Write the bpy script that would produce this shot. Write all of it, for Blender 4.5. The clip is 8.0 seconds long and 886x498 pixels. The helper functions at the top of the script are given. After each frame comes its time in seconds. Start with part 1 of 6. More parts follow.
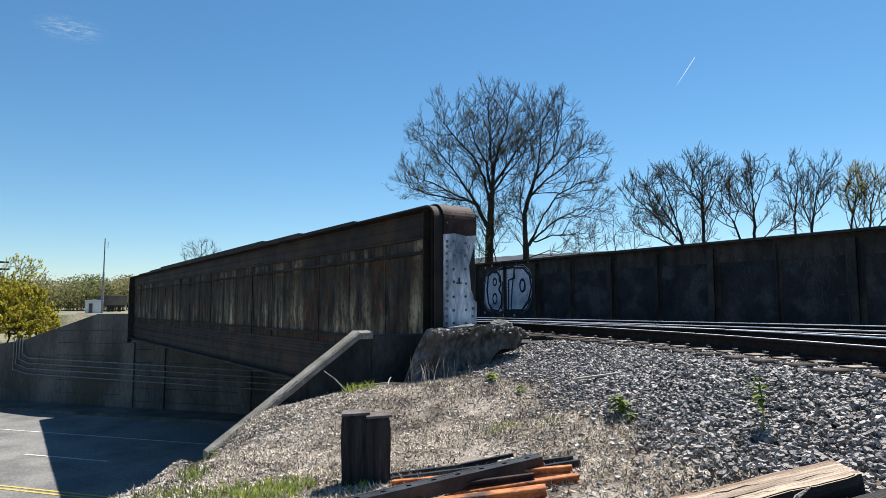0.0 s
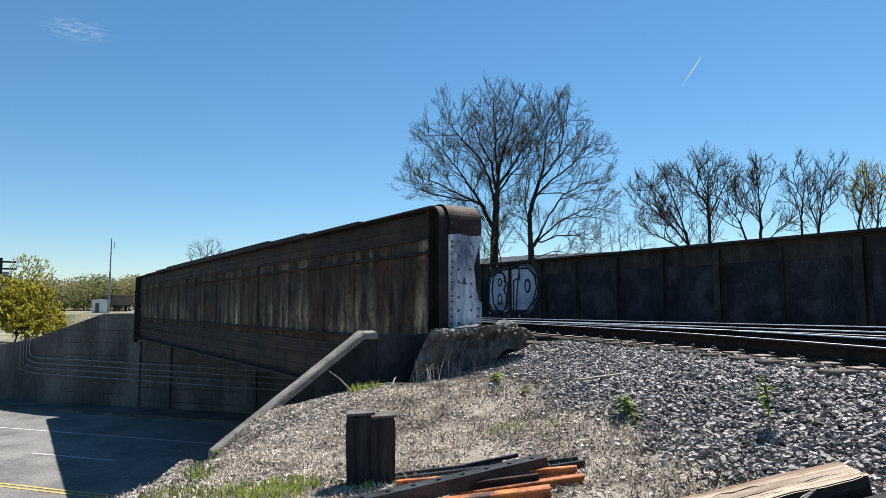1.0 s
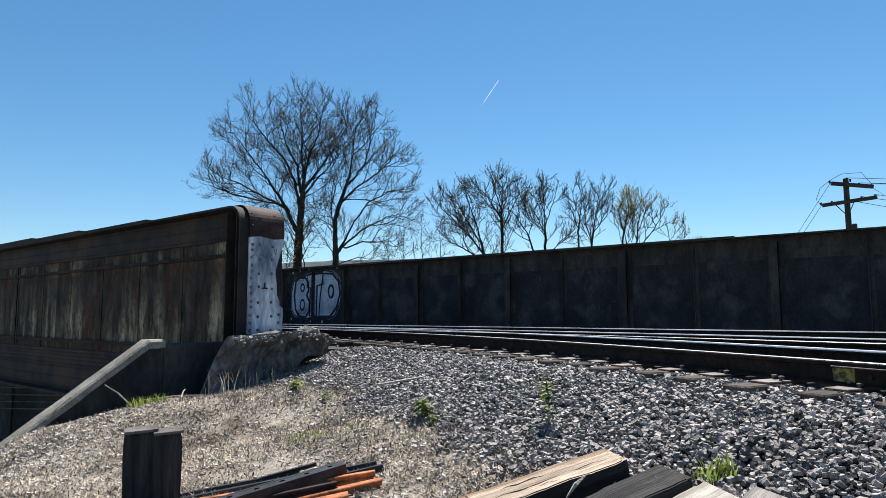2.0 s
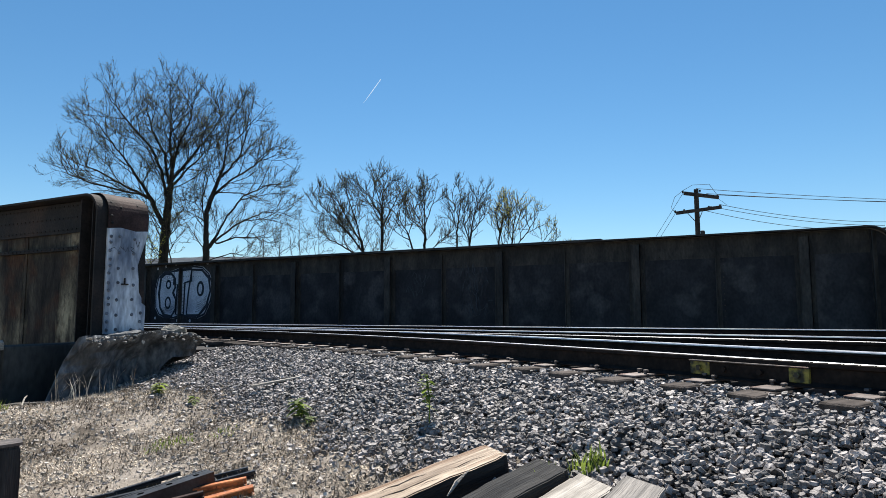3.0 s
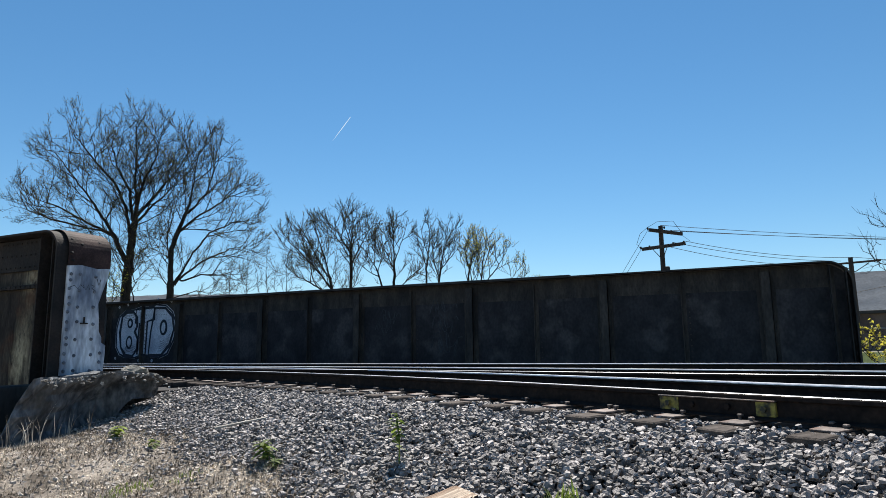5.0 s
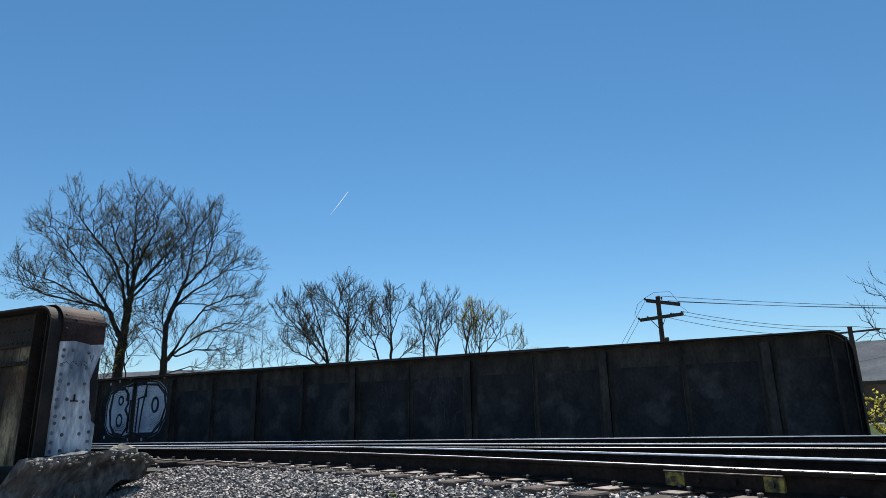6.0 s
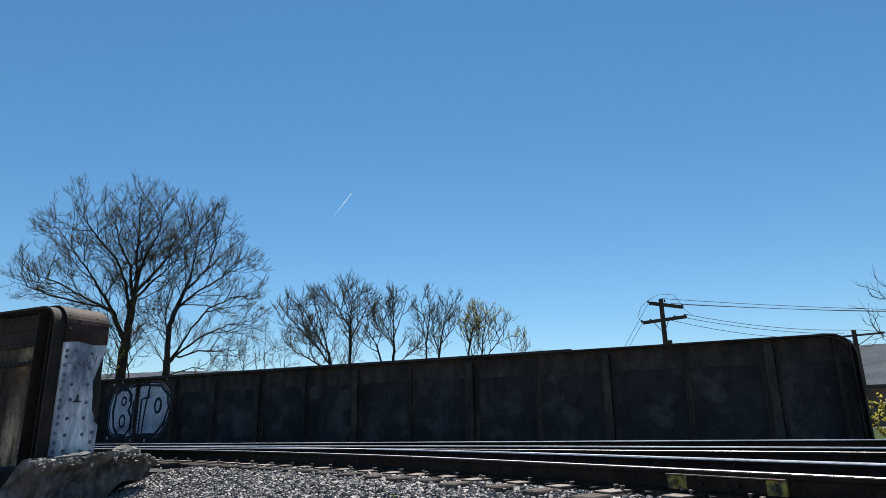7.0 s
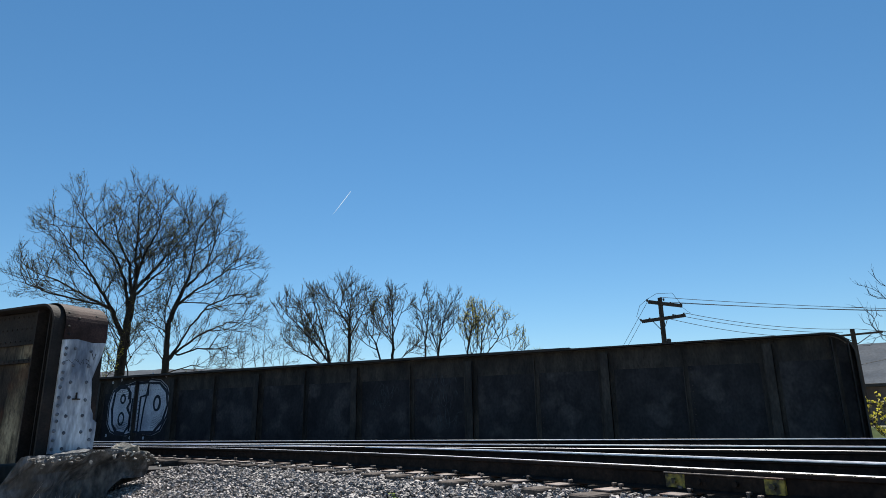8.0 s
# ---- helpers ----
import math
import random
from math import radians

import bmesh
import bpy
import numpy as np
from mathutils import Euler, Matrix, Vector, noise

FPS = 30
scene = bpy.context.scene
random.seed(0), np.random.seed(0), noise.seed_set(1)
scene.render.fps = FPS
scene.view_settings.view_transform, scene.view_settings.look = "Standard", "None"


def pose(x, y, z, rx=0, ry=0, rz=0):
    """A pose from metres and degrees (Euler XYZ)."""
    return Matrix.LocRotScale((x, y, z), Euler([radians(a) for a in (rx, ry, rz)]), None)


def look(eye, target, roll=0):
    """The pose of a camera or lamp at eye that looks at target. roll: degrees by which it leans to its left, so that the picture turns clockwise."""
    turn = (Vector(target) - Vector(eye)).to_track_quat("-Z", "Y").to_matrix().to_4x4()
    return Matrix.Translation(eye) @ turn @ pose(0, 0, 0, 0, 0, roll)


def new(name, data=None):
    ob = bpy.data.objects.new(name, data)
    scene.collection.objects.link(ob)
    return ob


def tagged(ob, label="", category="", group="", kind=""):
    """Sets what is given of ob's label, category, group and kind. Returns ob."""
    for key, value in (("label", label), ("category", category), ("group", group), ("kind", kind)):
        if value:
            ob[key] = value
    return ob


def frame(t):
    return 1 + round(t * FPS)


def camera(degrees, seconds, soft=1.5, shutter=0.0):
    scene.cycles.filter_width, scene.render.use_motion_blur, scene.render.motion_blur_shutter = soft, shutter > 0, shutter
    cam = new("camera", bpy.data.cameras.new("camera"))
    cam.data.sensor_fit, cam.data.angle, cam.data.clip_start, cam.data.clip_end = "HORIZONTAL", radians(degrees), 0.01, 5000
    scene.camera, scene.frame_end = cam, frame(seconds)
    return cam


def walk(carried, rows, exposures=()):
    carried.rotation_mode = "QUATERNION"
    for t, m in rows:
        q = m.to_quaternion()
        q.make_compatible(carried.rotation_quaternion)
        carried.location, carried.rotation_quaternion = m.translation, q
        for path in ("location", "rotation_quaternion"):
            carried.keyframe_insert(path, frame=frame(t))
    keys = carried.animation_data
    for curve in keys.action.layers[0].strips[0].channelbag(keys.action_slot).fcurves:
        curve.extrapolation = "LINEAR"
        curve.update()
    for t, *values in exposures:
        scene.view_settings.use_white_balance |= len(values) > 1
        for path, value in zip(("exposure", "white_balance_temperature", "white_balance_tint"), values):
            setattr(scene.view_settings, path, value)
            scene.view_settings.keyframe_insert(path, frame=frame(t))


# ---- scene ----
cam = camera(69.5, 8.0, soft=0.6)
PATH = [
    (0, (0.05, 0.162, 1.665), (1.173, 1.807, 1.845), -0.1),
    (0.5, (0.047, 0.155, 1.664), (1.139, 1.822, 1.829), 0.0),
    (1, (0.049, 0.159, 1.664), (1.159, 1.813, 1.845), -0.0),
    (1.5, (0.061, 0.168, 1.666), (1.386, 1.653, 1.857), -0.1),
    (2, (0.079, 0.182, 1.661), (1.633, 1.426, 1.859), -0.2),
    (2.2, (0.087, 0.196, 1.664), (1.721, 1.332, 1.859), -0.2),
    (3.3, (0.164, 0.281, 1.643), (1.939, 1.183, 1.836), -0.3),
    (3.5, (0.163, 0.276, 1.645), (1.948, 1.157, 1.836), -0.4),
    (4, (0.163, 0.281, 1.643), (1.965, 1.128, 1.831), -0.3),
    (4.5, (0.164, 0.283, 1.644), (1.965, 1.13, 1.84), -0.4),
    (5, (0.159, 0.277, 1.647), (1.949, 1.113, 1.953), -0.7),
    (5.2, (0.157, 0.276, 1.647), (1.941, 1.099, 2.022), -1.0),
    (6.5, (0.146, 0.272, 1.641), (1.893, 1.08, 2.186), -1.1),
    (7, (0.147, 0.269, 1.643), (1.895, 1.081, 2.176), -1.0),
    (7.5, (0.146, 0.267, 1.639), (1.897, 1.076, 2.165), -0.9),
    (8, (0.146, 0.267, 1.644), (1.897, 1.078, 2.172), -0.9),
]
walk(cam, [(t, look(eye, target, roll)) for t, eye, target, roll in PATH],
     [(0, 0.97), (2.2, 0.97), (3.3, 0.90), (5.0, 0.88), (6.3, 0.80), (8, 0.80)])

# ---- light ----
SUN_AZ, SUN_EL = radians(68), radians(58.9)   # azimuth from +y towards +x
sun_dir = Vector((math.sin(SUN_AZ) * math.cos(SUN_EL), math.cos(SUN_AZ) * math.cos(SUN_EL), math.sin(SUN_EL)))
world = bpy.data.worlds.new("sky")
world.use_nodes = True
scene.world = world
wn, wl = world.node_tree.nodes, world.node_tree.links
sky = wn.new("ShaderNodeTexSky")
sky.sky_type, sky.sun_disc = "NISHITA", False
sky.sun_elevation, sky.sun_rotation = SUN_EL, SUN_AZ
sky.air_density, sky.dust_density, sky.ozone_density = 1.0, 0.0, 5.5
wn["Background"].inputs["Strength"].default_value = 0.0625
tone = wn.new("ShaderNodeHueSaturation")
tone.inputs["Saturation"].default_value, tone.inputs["Value"].default_value = 1.14, 1.02
tone.inputs["Hue"].default_value = 0.491
wl.new(sky.outputs["Color"], tone.inputs["Color"])
wl.new(tone.outputs["Color"], wn["Background"].inputs["Color"])
sun = new("sun", bpy.data.lights.new("sun", "SUN"))
sun.data.energy, sun.data.angle, sun.data.color = 4.6, radians(0.5), (1.0, 0.95, 0.87)
sun.matrix_world = look(sun_dir * 200, (0, 0, 0))


# ---- materials ----
def material(name, dark, light, scale=4.0, rough=0.8, metal=0.0, bump=0.3, stretch=(1, 1, 1), fine=30.0, third=None, spread=(0.35, 0.65), vary=0.0, space="Object", bump_scale=None, blots=None, spec=0.5):
    """Two colours mixed by coarse noise, fine grain over them, a third colour in blotches, and relief."""
    m = bpy.data.materials.new(name)
    m.use_nodes = True
    n, l = m.node_tree.nodes, m.node_tree.links
    b = n["Principled BSDF"]
    co = n.new("ShaderNodeTexCoord")
    mp = n.new("ShaderNodeMapping")
    mp.inputs["Scale"].default_value = stretch
    l.new(co.outputs[space], mp.inputs["Vector"])

    def noise_tex(s, detail=6.0, free=False):
        t = n.new("ShaderNodeTexNoise")
        t.inputs["Scale"].default_value, t.inputs["Detail"].default_value = s, detail
        l.new(co.outputs[space] if free else mp.outputs["Vector"], t.inputs["Vector"])
        return t

    big, small = noise_tex(scale), noise_tex(fine, 3.0)
    ramp = n.new("ShaderNodeValToRGB")
    ramp.color_ramp.elements[0].position, ramp.color_ramp.elements[1].position = spread
    ramp.color_ramp.elements[0].color, ramp.color_ramp.elements[1].color = (*dark, 1), (*light, 1)
    l.new(big.outputs["Fac"], ramp.inputs["Fac"])
    colour = ramp.outputs["Color"]
    if third:
        blot = noise_tex(blots, 5.0, True) if blots else noise_tex(scale * 0.37, 5.0)
        cut = n.new("ShaderNodeMapRange")
        cut.inputs["From Min"].default_value, cut.inputs["From Max"].default_value = 0.52, 0.66
        l.new(blot.outputs["Fac"], cut.inputs["Value"])
        mix = n.new("ShaderNodeMix")
        mix.data_type = "RGBA"
        l.new(cut.outputs["Result"], mix.inputs["Factor"])
        l.new(colour, mix.inputs["A"])
        mix.inputs["B"].default_value = (*third, 1)
        colour = mix.outputs["Result"]
    grain = n.new("ShaderNodeMapRange")
    grain.inputs["From Min"].default_value, grain.inputs["From Max"].default_value = 0.3, 0.7
    grain.inputs["To Min"].default_value, grain.inputs["To Max"].default_value = 0.72, 1.28
    l.new(small.outputs["Fac"], grain.inputs["Value"])
    hsv = n.new("ShaderNodeHueSaturation")
    l.new(colour, hsv.inputs["Color"])
    value = grain.outputs["Result"]
    if vary:
        info = n.new("ShaderNodeObjectInfo")
        geo = n.new("ShaderNodeNewGeometry")
        add = n.new("ShaderNodeMath")
        add.operation = "ADD"
        l.new(info.outputs["Random"], add.inputs[0])
        l.new(geo.outputs["Random Per Island"], add.inputs[1])
        fr = n.new("ShaderNodeMath")
        fr.operation = "FRACT"
        l.new(add.outputs[0], fr.inputs[0])
        mr = n.new("ShaderNodeMapRange")
        mr.inputs["To Min"].default_value, mr.inputs["To Max"].default_value = 1 - vary, 1 + vary
        l.new(fr.outputs[0], mr.inputs["Value"])
        mul = n.new("ShaderNodeMath")
        mul.operation = "MULTIPLY"
        l.new(value, mul.inputs[0])
        l.new(mr.outputs["Result"], mul.inputs[1])
        value = mul.outputs[0]
    l.new(value, hsv.inputs["Value"])
    l.new(hsv.outputs["Color"], b.inputs["Base Color"])
    b.inputs["Specular IOR Level"].default_value = spec
    b.inputs["Roughness"].default_value, b.inputs["Metallic"].default_value = rough, metal
    if bump:
        bm_ = n.new("ShaderNodeBump")
        bm_.inputs["Strength"].default_value = bump
        bm_.inputs["Distance"].default_value = 0.02
        l.new((noise_tex(bump_scale, 6.0) if bump_scale else small).outputs["Fac"], bm_.inputs["Height"])
        l.new(bm_.outputs["Normal"], b.inputs["Normal"])
    return m


STEEL = material("old_black_steel", (0.010, 0.0088, 0.0085), (0.030, 0.0235, 0.0205), 2.2, 0.8, 0.0, 0.35, third=(0.045, 0.028, 0.021), fine=25, spec=0.35)
STEEL_IN = material("soot_black_steel", (0.019, 0.017, 0.0185), (0.041, 0.036, 0.038), 2.6, 0.7, 0.0, 0.3, stretch=(1, 1, 0.7), third=(0.078, 0.066, 0.064), fine=18, spec=0.3, blots=1.3)
STIFF = material("grey_brown_stiffener_steel", (0.034, 0.028, 0.024), (0.085, 0.068, 0.056), 3.0, 0.75, 0.0, 0.3, stretch=(1, 1, 0.4), third=(0.03, 0.026, 0.024), fine=22, spec=0.3)
STREAKED = material("streaked_steel_web", (0.014, 0.012, 0.0115), (0.062, 0.052, 0.043), 4.0, 0.85, 0.0, 0.5, stretch=(1, 1, 0.3), third=(0.055, 0.026, 0.016), fine=34, spread=(0.40, 0.72), blots=1.7, spec=0.2)


def lime_runs(m):
    """Pale lime runs washed down the plates: long upright streaks, thickest low on the web, thin flecks near its top."""
    n, l = m.node_tree.nodes, m.node_tree.links
    hsv = next(k for k in n if k.type == "HUE_SAT")
    under = hsv.inputs["Color"].links[0].from_socket
    co = n.new("ShaderNodeTexCoord")
    xyz = n.new("ShaderNodeSeparateXYZ")
    l.new(co.outputs["Object"], xyz.inputs[0])

    def streaks(scale, size, lo, hi):
        mp, t, r = n.new("ShaderNodeMapping"), n.new("ShaderNodeTexNoise"), n.new("ShaderNodeMapRange")
        mp.inputs["Scale"].default_value = scale
        t.inputs["Scale"].default_value, t.inputs["Detail"].default_value, t.inputs["Roughness"].default_value = size, 7.0, 0.62
        r.inputs["From Min"].default_value, r.inputs["From Max"].default_value = lo, hi
        l.new(co.outputs["Object"], mp.inputs["Vector"])
        l.new(mp.outputs["Vector"], t.inputs["Vector"])
        l.new(t.outputs["Fac"], r.inputs["Value"])
        return r.outputs["Result"]

    def times(a, b, op="MULTIPLY"):
        k = n.new("ShaderNodeMath")
        k.operation = op
        l.new(a, k.inputs[0])
        l.new(b, k.inputs[1])
        return k.outputs[0]

    height = n.new("ShaderNodeValToRGB")
    span = n.new("ShaderNodeMapRange")
    span.inputs["From Min"].default_value, span.inputs["From Max"].default_value = 0.4, 3.4
    l.new(xyz.outputs["Z"], span.inputs["Value"])
    l.new(span.outputs["Result"], height.inputs["Fac"])
    ramp = height.color_ramp
    ramp.elements[0].position, ramp.elements[0].color = 0.0, (0.12, 0.12, 0.12, 1)
    ramp.elements[1].position, ramp.elements[1].color = 1.0, (0.0, 0.0, 0.0, 1)
    for at, v in ((0.20, 0.16), (0.22, 0.95), (0.40, 0.75), (0.56, 0.28), (0.72, 0.12), (0.79, 0.6), (0.85, 0.35), (0.87, 0.0)):
        e = ramp.elements.new(at)
        e.color = (v, v, v, 1)
    runs = times(streaks((1, 1, 0.17), 2.8, 0.42, 0.64), streaks((1, 1, 0.35), 0.55, 0.36, 0.58))
    flecks = times(runs, streaks((1, 1, 0.5), 9.0, 0.32, 0.56))
    # each riveted plate weathers in its own way
    snap, each, own = n.new("ShaderNodeMath"), n.new("ShaderNodeTexWhiteNoise"), n.new("ShaderNodeMapRange")
    snap.operation, each.noise_dimensions = "SNAP", "1D"
    snap.inputs[1].default_value = 0.59
    own.inputs["To Min"].default_value = 0.25
    l.new(xyz.outputs["Y"], snap.inputs[0])
    l.new(snap.outputs[0], each.inputs["W"])
    l.new(each.outputs["Value"], own.inputs["Value"])
    flecks = times(flecks, own.outputs["Result"])
    more = n.new("ShaderNodeMath")
    more.operation, more.use_clamp = "MULTIPLY", True
    more.inputs[1].default_value = 1.55
    l.new(flecks, more.inputs[0])
    flecks = more.outputs[0]
    mix = n.new("ShaderNodeMix")
    mix.data_type = "RGBA"
    l.new(times(flecks, height.outputs["Color"]), mix.inputs["Factor"])
    l.new(under, mix.inputs["A"])
    mix.inputs["B"].default_value = (0.46, 0.40, 0.27, 1)
    l.new(mix.outputs["Result"], hsv.inputs["Color"])


lime_runs(STREAKED)
RUST = material("brown_rusty_plate", (0.026, 0.015, 0.013), (0.068, 0.040, 0.035), 3, 0.72, 0.0, 0.25, fine=40, third=(0.02, 0.014, 0.013), spec=0.2)
WHITE_PAINT = material("dirty_white_paint", (0.20, 0.23, 0.29), (0.66, 0.69, 0.74), 6.0, 0.55, 0, 0.35, stretch=(1, 1, 0.3), third=(0.15, 0.18, 0.24), fine=22, spread=(0.32, 0.6))
RIVET_GREY = material("dark_grey_rivet_heads", (0.035, 0.04, 0.055), (0.16, 0.18, 0.22), 12, 0.55, 0, 0.2)
CONCRETE = material("weathered_concrete", (0.13, 0.125, 0.11), (0.30, 0.285, 0.25), 1.3, 0.9, 0, 0.35, third=(0.10, 0.10, 0.085), fine=30)
# Stain mottling on concrete darkened to carry shade on abutment and pavement.
CONCRETE_DARK = material("shade_dark_stained_concrete", (0.045, 0.045, 0.042), (0.125, 0.122, 0.112), 0.6, 0.9, 0, 0.3, stretch=(1, 1, 0.3), third=(0.05, 0.053, 0.04), fine=9)
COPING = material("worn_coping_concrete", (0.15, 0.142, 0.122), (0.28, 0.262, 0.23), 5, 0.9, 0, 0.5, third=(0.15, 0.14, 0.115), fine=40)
# Darkened and blued for the pedestal's shaded front; pale crumbs carry the lit top.
RUBBLE = material("broken_concrete_aggregate", (0.032, 0.035, 0.040), (0.17, 0.175, 0.182), 7, 0.95, 0, 1.0, stretch=(1, 1, 0.45), third=(0.06, 0.058, 0.055), fine=26, bump_scale=18)
RAIL_SIDE = material("rusty_rail_web", (0.012, 0.0095, 0.009), (0.030, 0.021, 0.017), 9, 0.8, 0.0, 0.3, spec=0.15)
RAIL_TOP = material("polished_rail_head", (0.62, 0.61, 0.63), (0.8, 0.785, 0.78), 3, 0.36, 1.0, 0.05, stretch=(1, 0.1, 1))
TIE = material("creosoted_tie", (0.022, 0.019, 0.017), (0.12, 0.10, 0.088), 3, 0.9, 0, 0.5, stretch=(0.3, 3, 3), fine=30, vary=0.3, spec=0.15)
PLATE = material("rusted_tie_plate", (0.065, 0.051, 0.046), (0.19, 0.155, 0.14), 9, 0.6, 0.2, 0.3, vary=0.35, third=(0.17, 0.085, 0.06))
# Near-black: deep shade of the near walls put into colour; also dark joints.
SHADE_JOINT_CONCRETE = material("deep_shade_and_joint_concrete", (0.020, 0.021, 0.022), (0.055, 0.055, 0.052), 1.2, 0.95, 0, 0.4, stretch=(1, 1, 0.4), third=(0.055, 0.06, 0.045), fine=14, spec=0.3)
YELLOW = material("worn_yellow_paint", (0.04, 0.035, 0.02), (0.34, 0.27, 0.05), 14, 0.6, 0, 0.3, spread=(0.40, 0.58))
STONE = material("grey_ballast_stone", (0.060, 0.054, 0.052), (0.36, 0.325, 0.308), 9, 0.62, 0, 0.5, fine=60, vary=0.6)
# Near-black bed standing in for the shade in gaps between ballast stones.
BED = material("gap_shade_ballast_bed", (0.012, 0.011, 0.010), (0.034, 0.031, 0.028), 5, 0.95, 0, 0.6, fine=40, spec=0.15)
DIRT = material("dry_dirt_with_grit", (0.095, 0.079, 0.064), (0.33, 0.285, 0.238), 2.6, 0.95, 0, 1.0, third=(0.29, 0.255, 0.22), fine=24, bump_scale=14, spec=0.15)
DRYGRASS = material("dead_grass_litter", (0.14, 0.113, 0.086), (0.57, 0.495, 0.40), 2.0, 0.9, 0, 0, vary=0.85, spec=0.15)
GREEN = material("fresh_green_blades", (0.11, 0.16, 0.028), (0.28, 0.34, 0.07), 2.5, 0.7, 0, 0, vary=0.4)
ASPHALT = material("grey_asphalt", (0.12, 0.119, 0.117), (0.205, 0.20, 0.192), 0.5, 0.9, 0, 0.2, fine=14, third=(0.19, 0.19, 0.186), spec=0.2)
ROAD_WHITE = material("worn_white_road_paint", (0.35, 0.35, 0.34), (0.65, 0.65, 0.62), 6, 0.8)
ROAD_YELLOW = material("worn_yellow_road_paint", (0.35, 0.26, 0.08), (0.6, 0.42, 0.1), 6, 0.8)
BARK = material("grey_brown_bark", (0.020, 0.017, 0.015), (0.052, 0.044, 0.037), 3, 0.95, 0, 0.4, stretch=(1, 1, 0.3), spec=0.15)
TWIG = material("thin_twigs", (0.028, 0.024, 0.022), (0.072, 0.060, 0.048), 3, 0.95, 0, 0, spec=0.15)
BUD = material("pale_olive_buds", (0.10, 0.10, 0.03), (0.24, 0.22, 0.07), 0.6, 0.7, 0, 0, vary=0.35)
LEAF_YELLOW = material("yellow_green_spring_leaves", (0.34, 0.31, 0.04), (0.64, 0.56, 0.08), 0.7, 0.7, 0, 0, vary=0.35)
LEAF_FAR = material("far_spring_woods", (0.13, 0.17, 0.055), (0.36, 0.27, 0.16), 0.028, 0.9, 0, 0, vary=0.4)
# The ridge's blue is distance haze mixed into its colour.
HILL = material("haze_blue_bare_wooded_hill", (0.026, 0.036, 0.050), (0.052, 0.062, 0.076), 0.02, 1.0, 0, 0, fine=0.2)
SCRUB = material("scrub_and_gravel_bank", (0.10, 0.095, 0.055), (0.24, 0.215, 0.155), 0.5, 0.95, 0, 0.4, third=(0.10, 0.135, 0.04), fine=4)
WOOD_NEW = material("splintered_tan_timber", (0.20, 0.145, 0.10), (0.50, 0.395, 0.295), 3.0, 0.8, 0, 0.9, stretch=(0.35, 6, 6), fine=16, third=(0.20, 0.12, 0.07), spread=(0.30, 0.62))
WOOD_PALE = material("bleached_grey_board", (0.20, 0.176, 0.148), (0.43, 0.39, 0.34), 3.0, 0.85, 0, 0.4, stretch=(0.3, 7, 7), fine=22)
WOOD_GREY = material("weathered_grey_board", (0.13, 0.12, 0.11), (0.32, 0.29, 0.26), 3.0, 0.9, 0, 0.5, stretch=(0.3, 7, 7), fine=22)
WOOD_BLACK = material("tarred_black_timber", (0.008, 0.008, 0.009), (0.040, 0.038, 0.036), 3.5, 0.85, 0, 1.0, stretch=(0.3, 5, 5), fine=16, spec=0.3)
WOOD_POST = material("tarred_black_post", (0.015, 0.016, 0.018), (0.045, 0.045, 0.047), 3.5, 0.8, 0, 0.6, stretch=(5, 5, 0.3), fine=22, spec=0.15)
POST_TOP = material("weathered_grey_end_grain", (0.06, 0.052, 0.05), (0.15, 0.13, 0.12), 7, 0.9, 0, 0.4)
BLACK_BAR = material("black_painted_bar", (0.010, 0.0115, 0.0145), (0.024, 0.028, 0.035), 6, 0.45, 0.0, 0.2, third=(0.036, 0.042, 0.050), spec=0.45)
ORANGE = material("orange_painted_steel", (0.30, 0.085, 0.022), (0.60, 0.20, 0.055), 7, 0.6, 0, 0.3, third=(0.07, 0.032, 0.02), blots=4.5)
GREY_METAL = material("galvanised_conduit", (0.15, 0.16, 0.17), (0.27, 0.28, 0.29), 3, 0.5, 0.3, 0.05)
WIRE = material("dark_cable", (0.02, 0.02, 0.02), (0.035, 0.035, 0.035), 3, 0.7, 0, 0)
POLE_WOOD = material("dark_pole_wood", (0.018, 0.014, 0.012), (0.05, 0.04, 0.033), 2, 0.9, 0, 0.3, stretch=(3, 3, 0.3))
HUT_WHITE = material("white_metal_hut", (0.62, 0.64, 0.66), (0.78, 0.8, 0.82), 1, 0.5, 0, 0)
CAR_BROWN = material("brown_freight_car", (0.07, 0.05, 0.045), (0.16, 0.12, 0.105), 0.6, 0.7, 0, 0)
SPRAY_WHITE = material("white_spray_paint", (0.58, 0.58, 0.62), (0.78, 0.78, 0.82), 2.5, 0.7, 0, 0, third=(0.40, 0.41, 0.48))
SPRAY_BLACK = material("navy_black_spray_paint", (0.012, 0.013, 0.022), (0.025, 0.026, 0.04), 4, 0.7, 0, 0)
SPRAY_FADED = material("faded_grey_spray_paint", (0.025, 0.025, 0.03), (0.075, 0.075, 0.082), 3, 0.8, 0, 0)


def thin_leaf(m, share=0.5):
    """Lets sunlight through the leaf."""
    n, l = m.node_tree.nodes, m.node_tree.links
    b = n["Principled BSDF"]
    tr, mx = n.new("ShaderNodeBsdfTranslucent"), n.new("ShaderNodeMixShader")
    l.new(b.inputs["Base Color"].links[0].from_socket, tr.inputs["Color"])
    mx.inputs["Fac"].default_value = share
    l.new(b.outputs["BSDF"], mx.inputs[1])
    l.new(tr.outputs["BSDF"], mx.inputs[2])
    l.new(mx.outputs["Shader"], n["Material Output"].inputs["Surface"])


for leaf_mat in (GREEN, BUD, LEAF_YELLOW, LEAF_FAR):
    thin_leaf(leaf_mat)
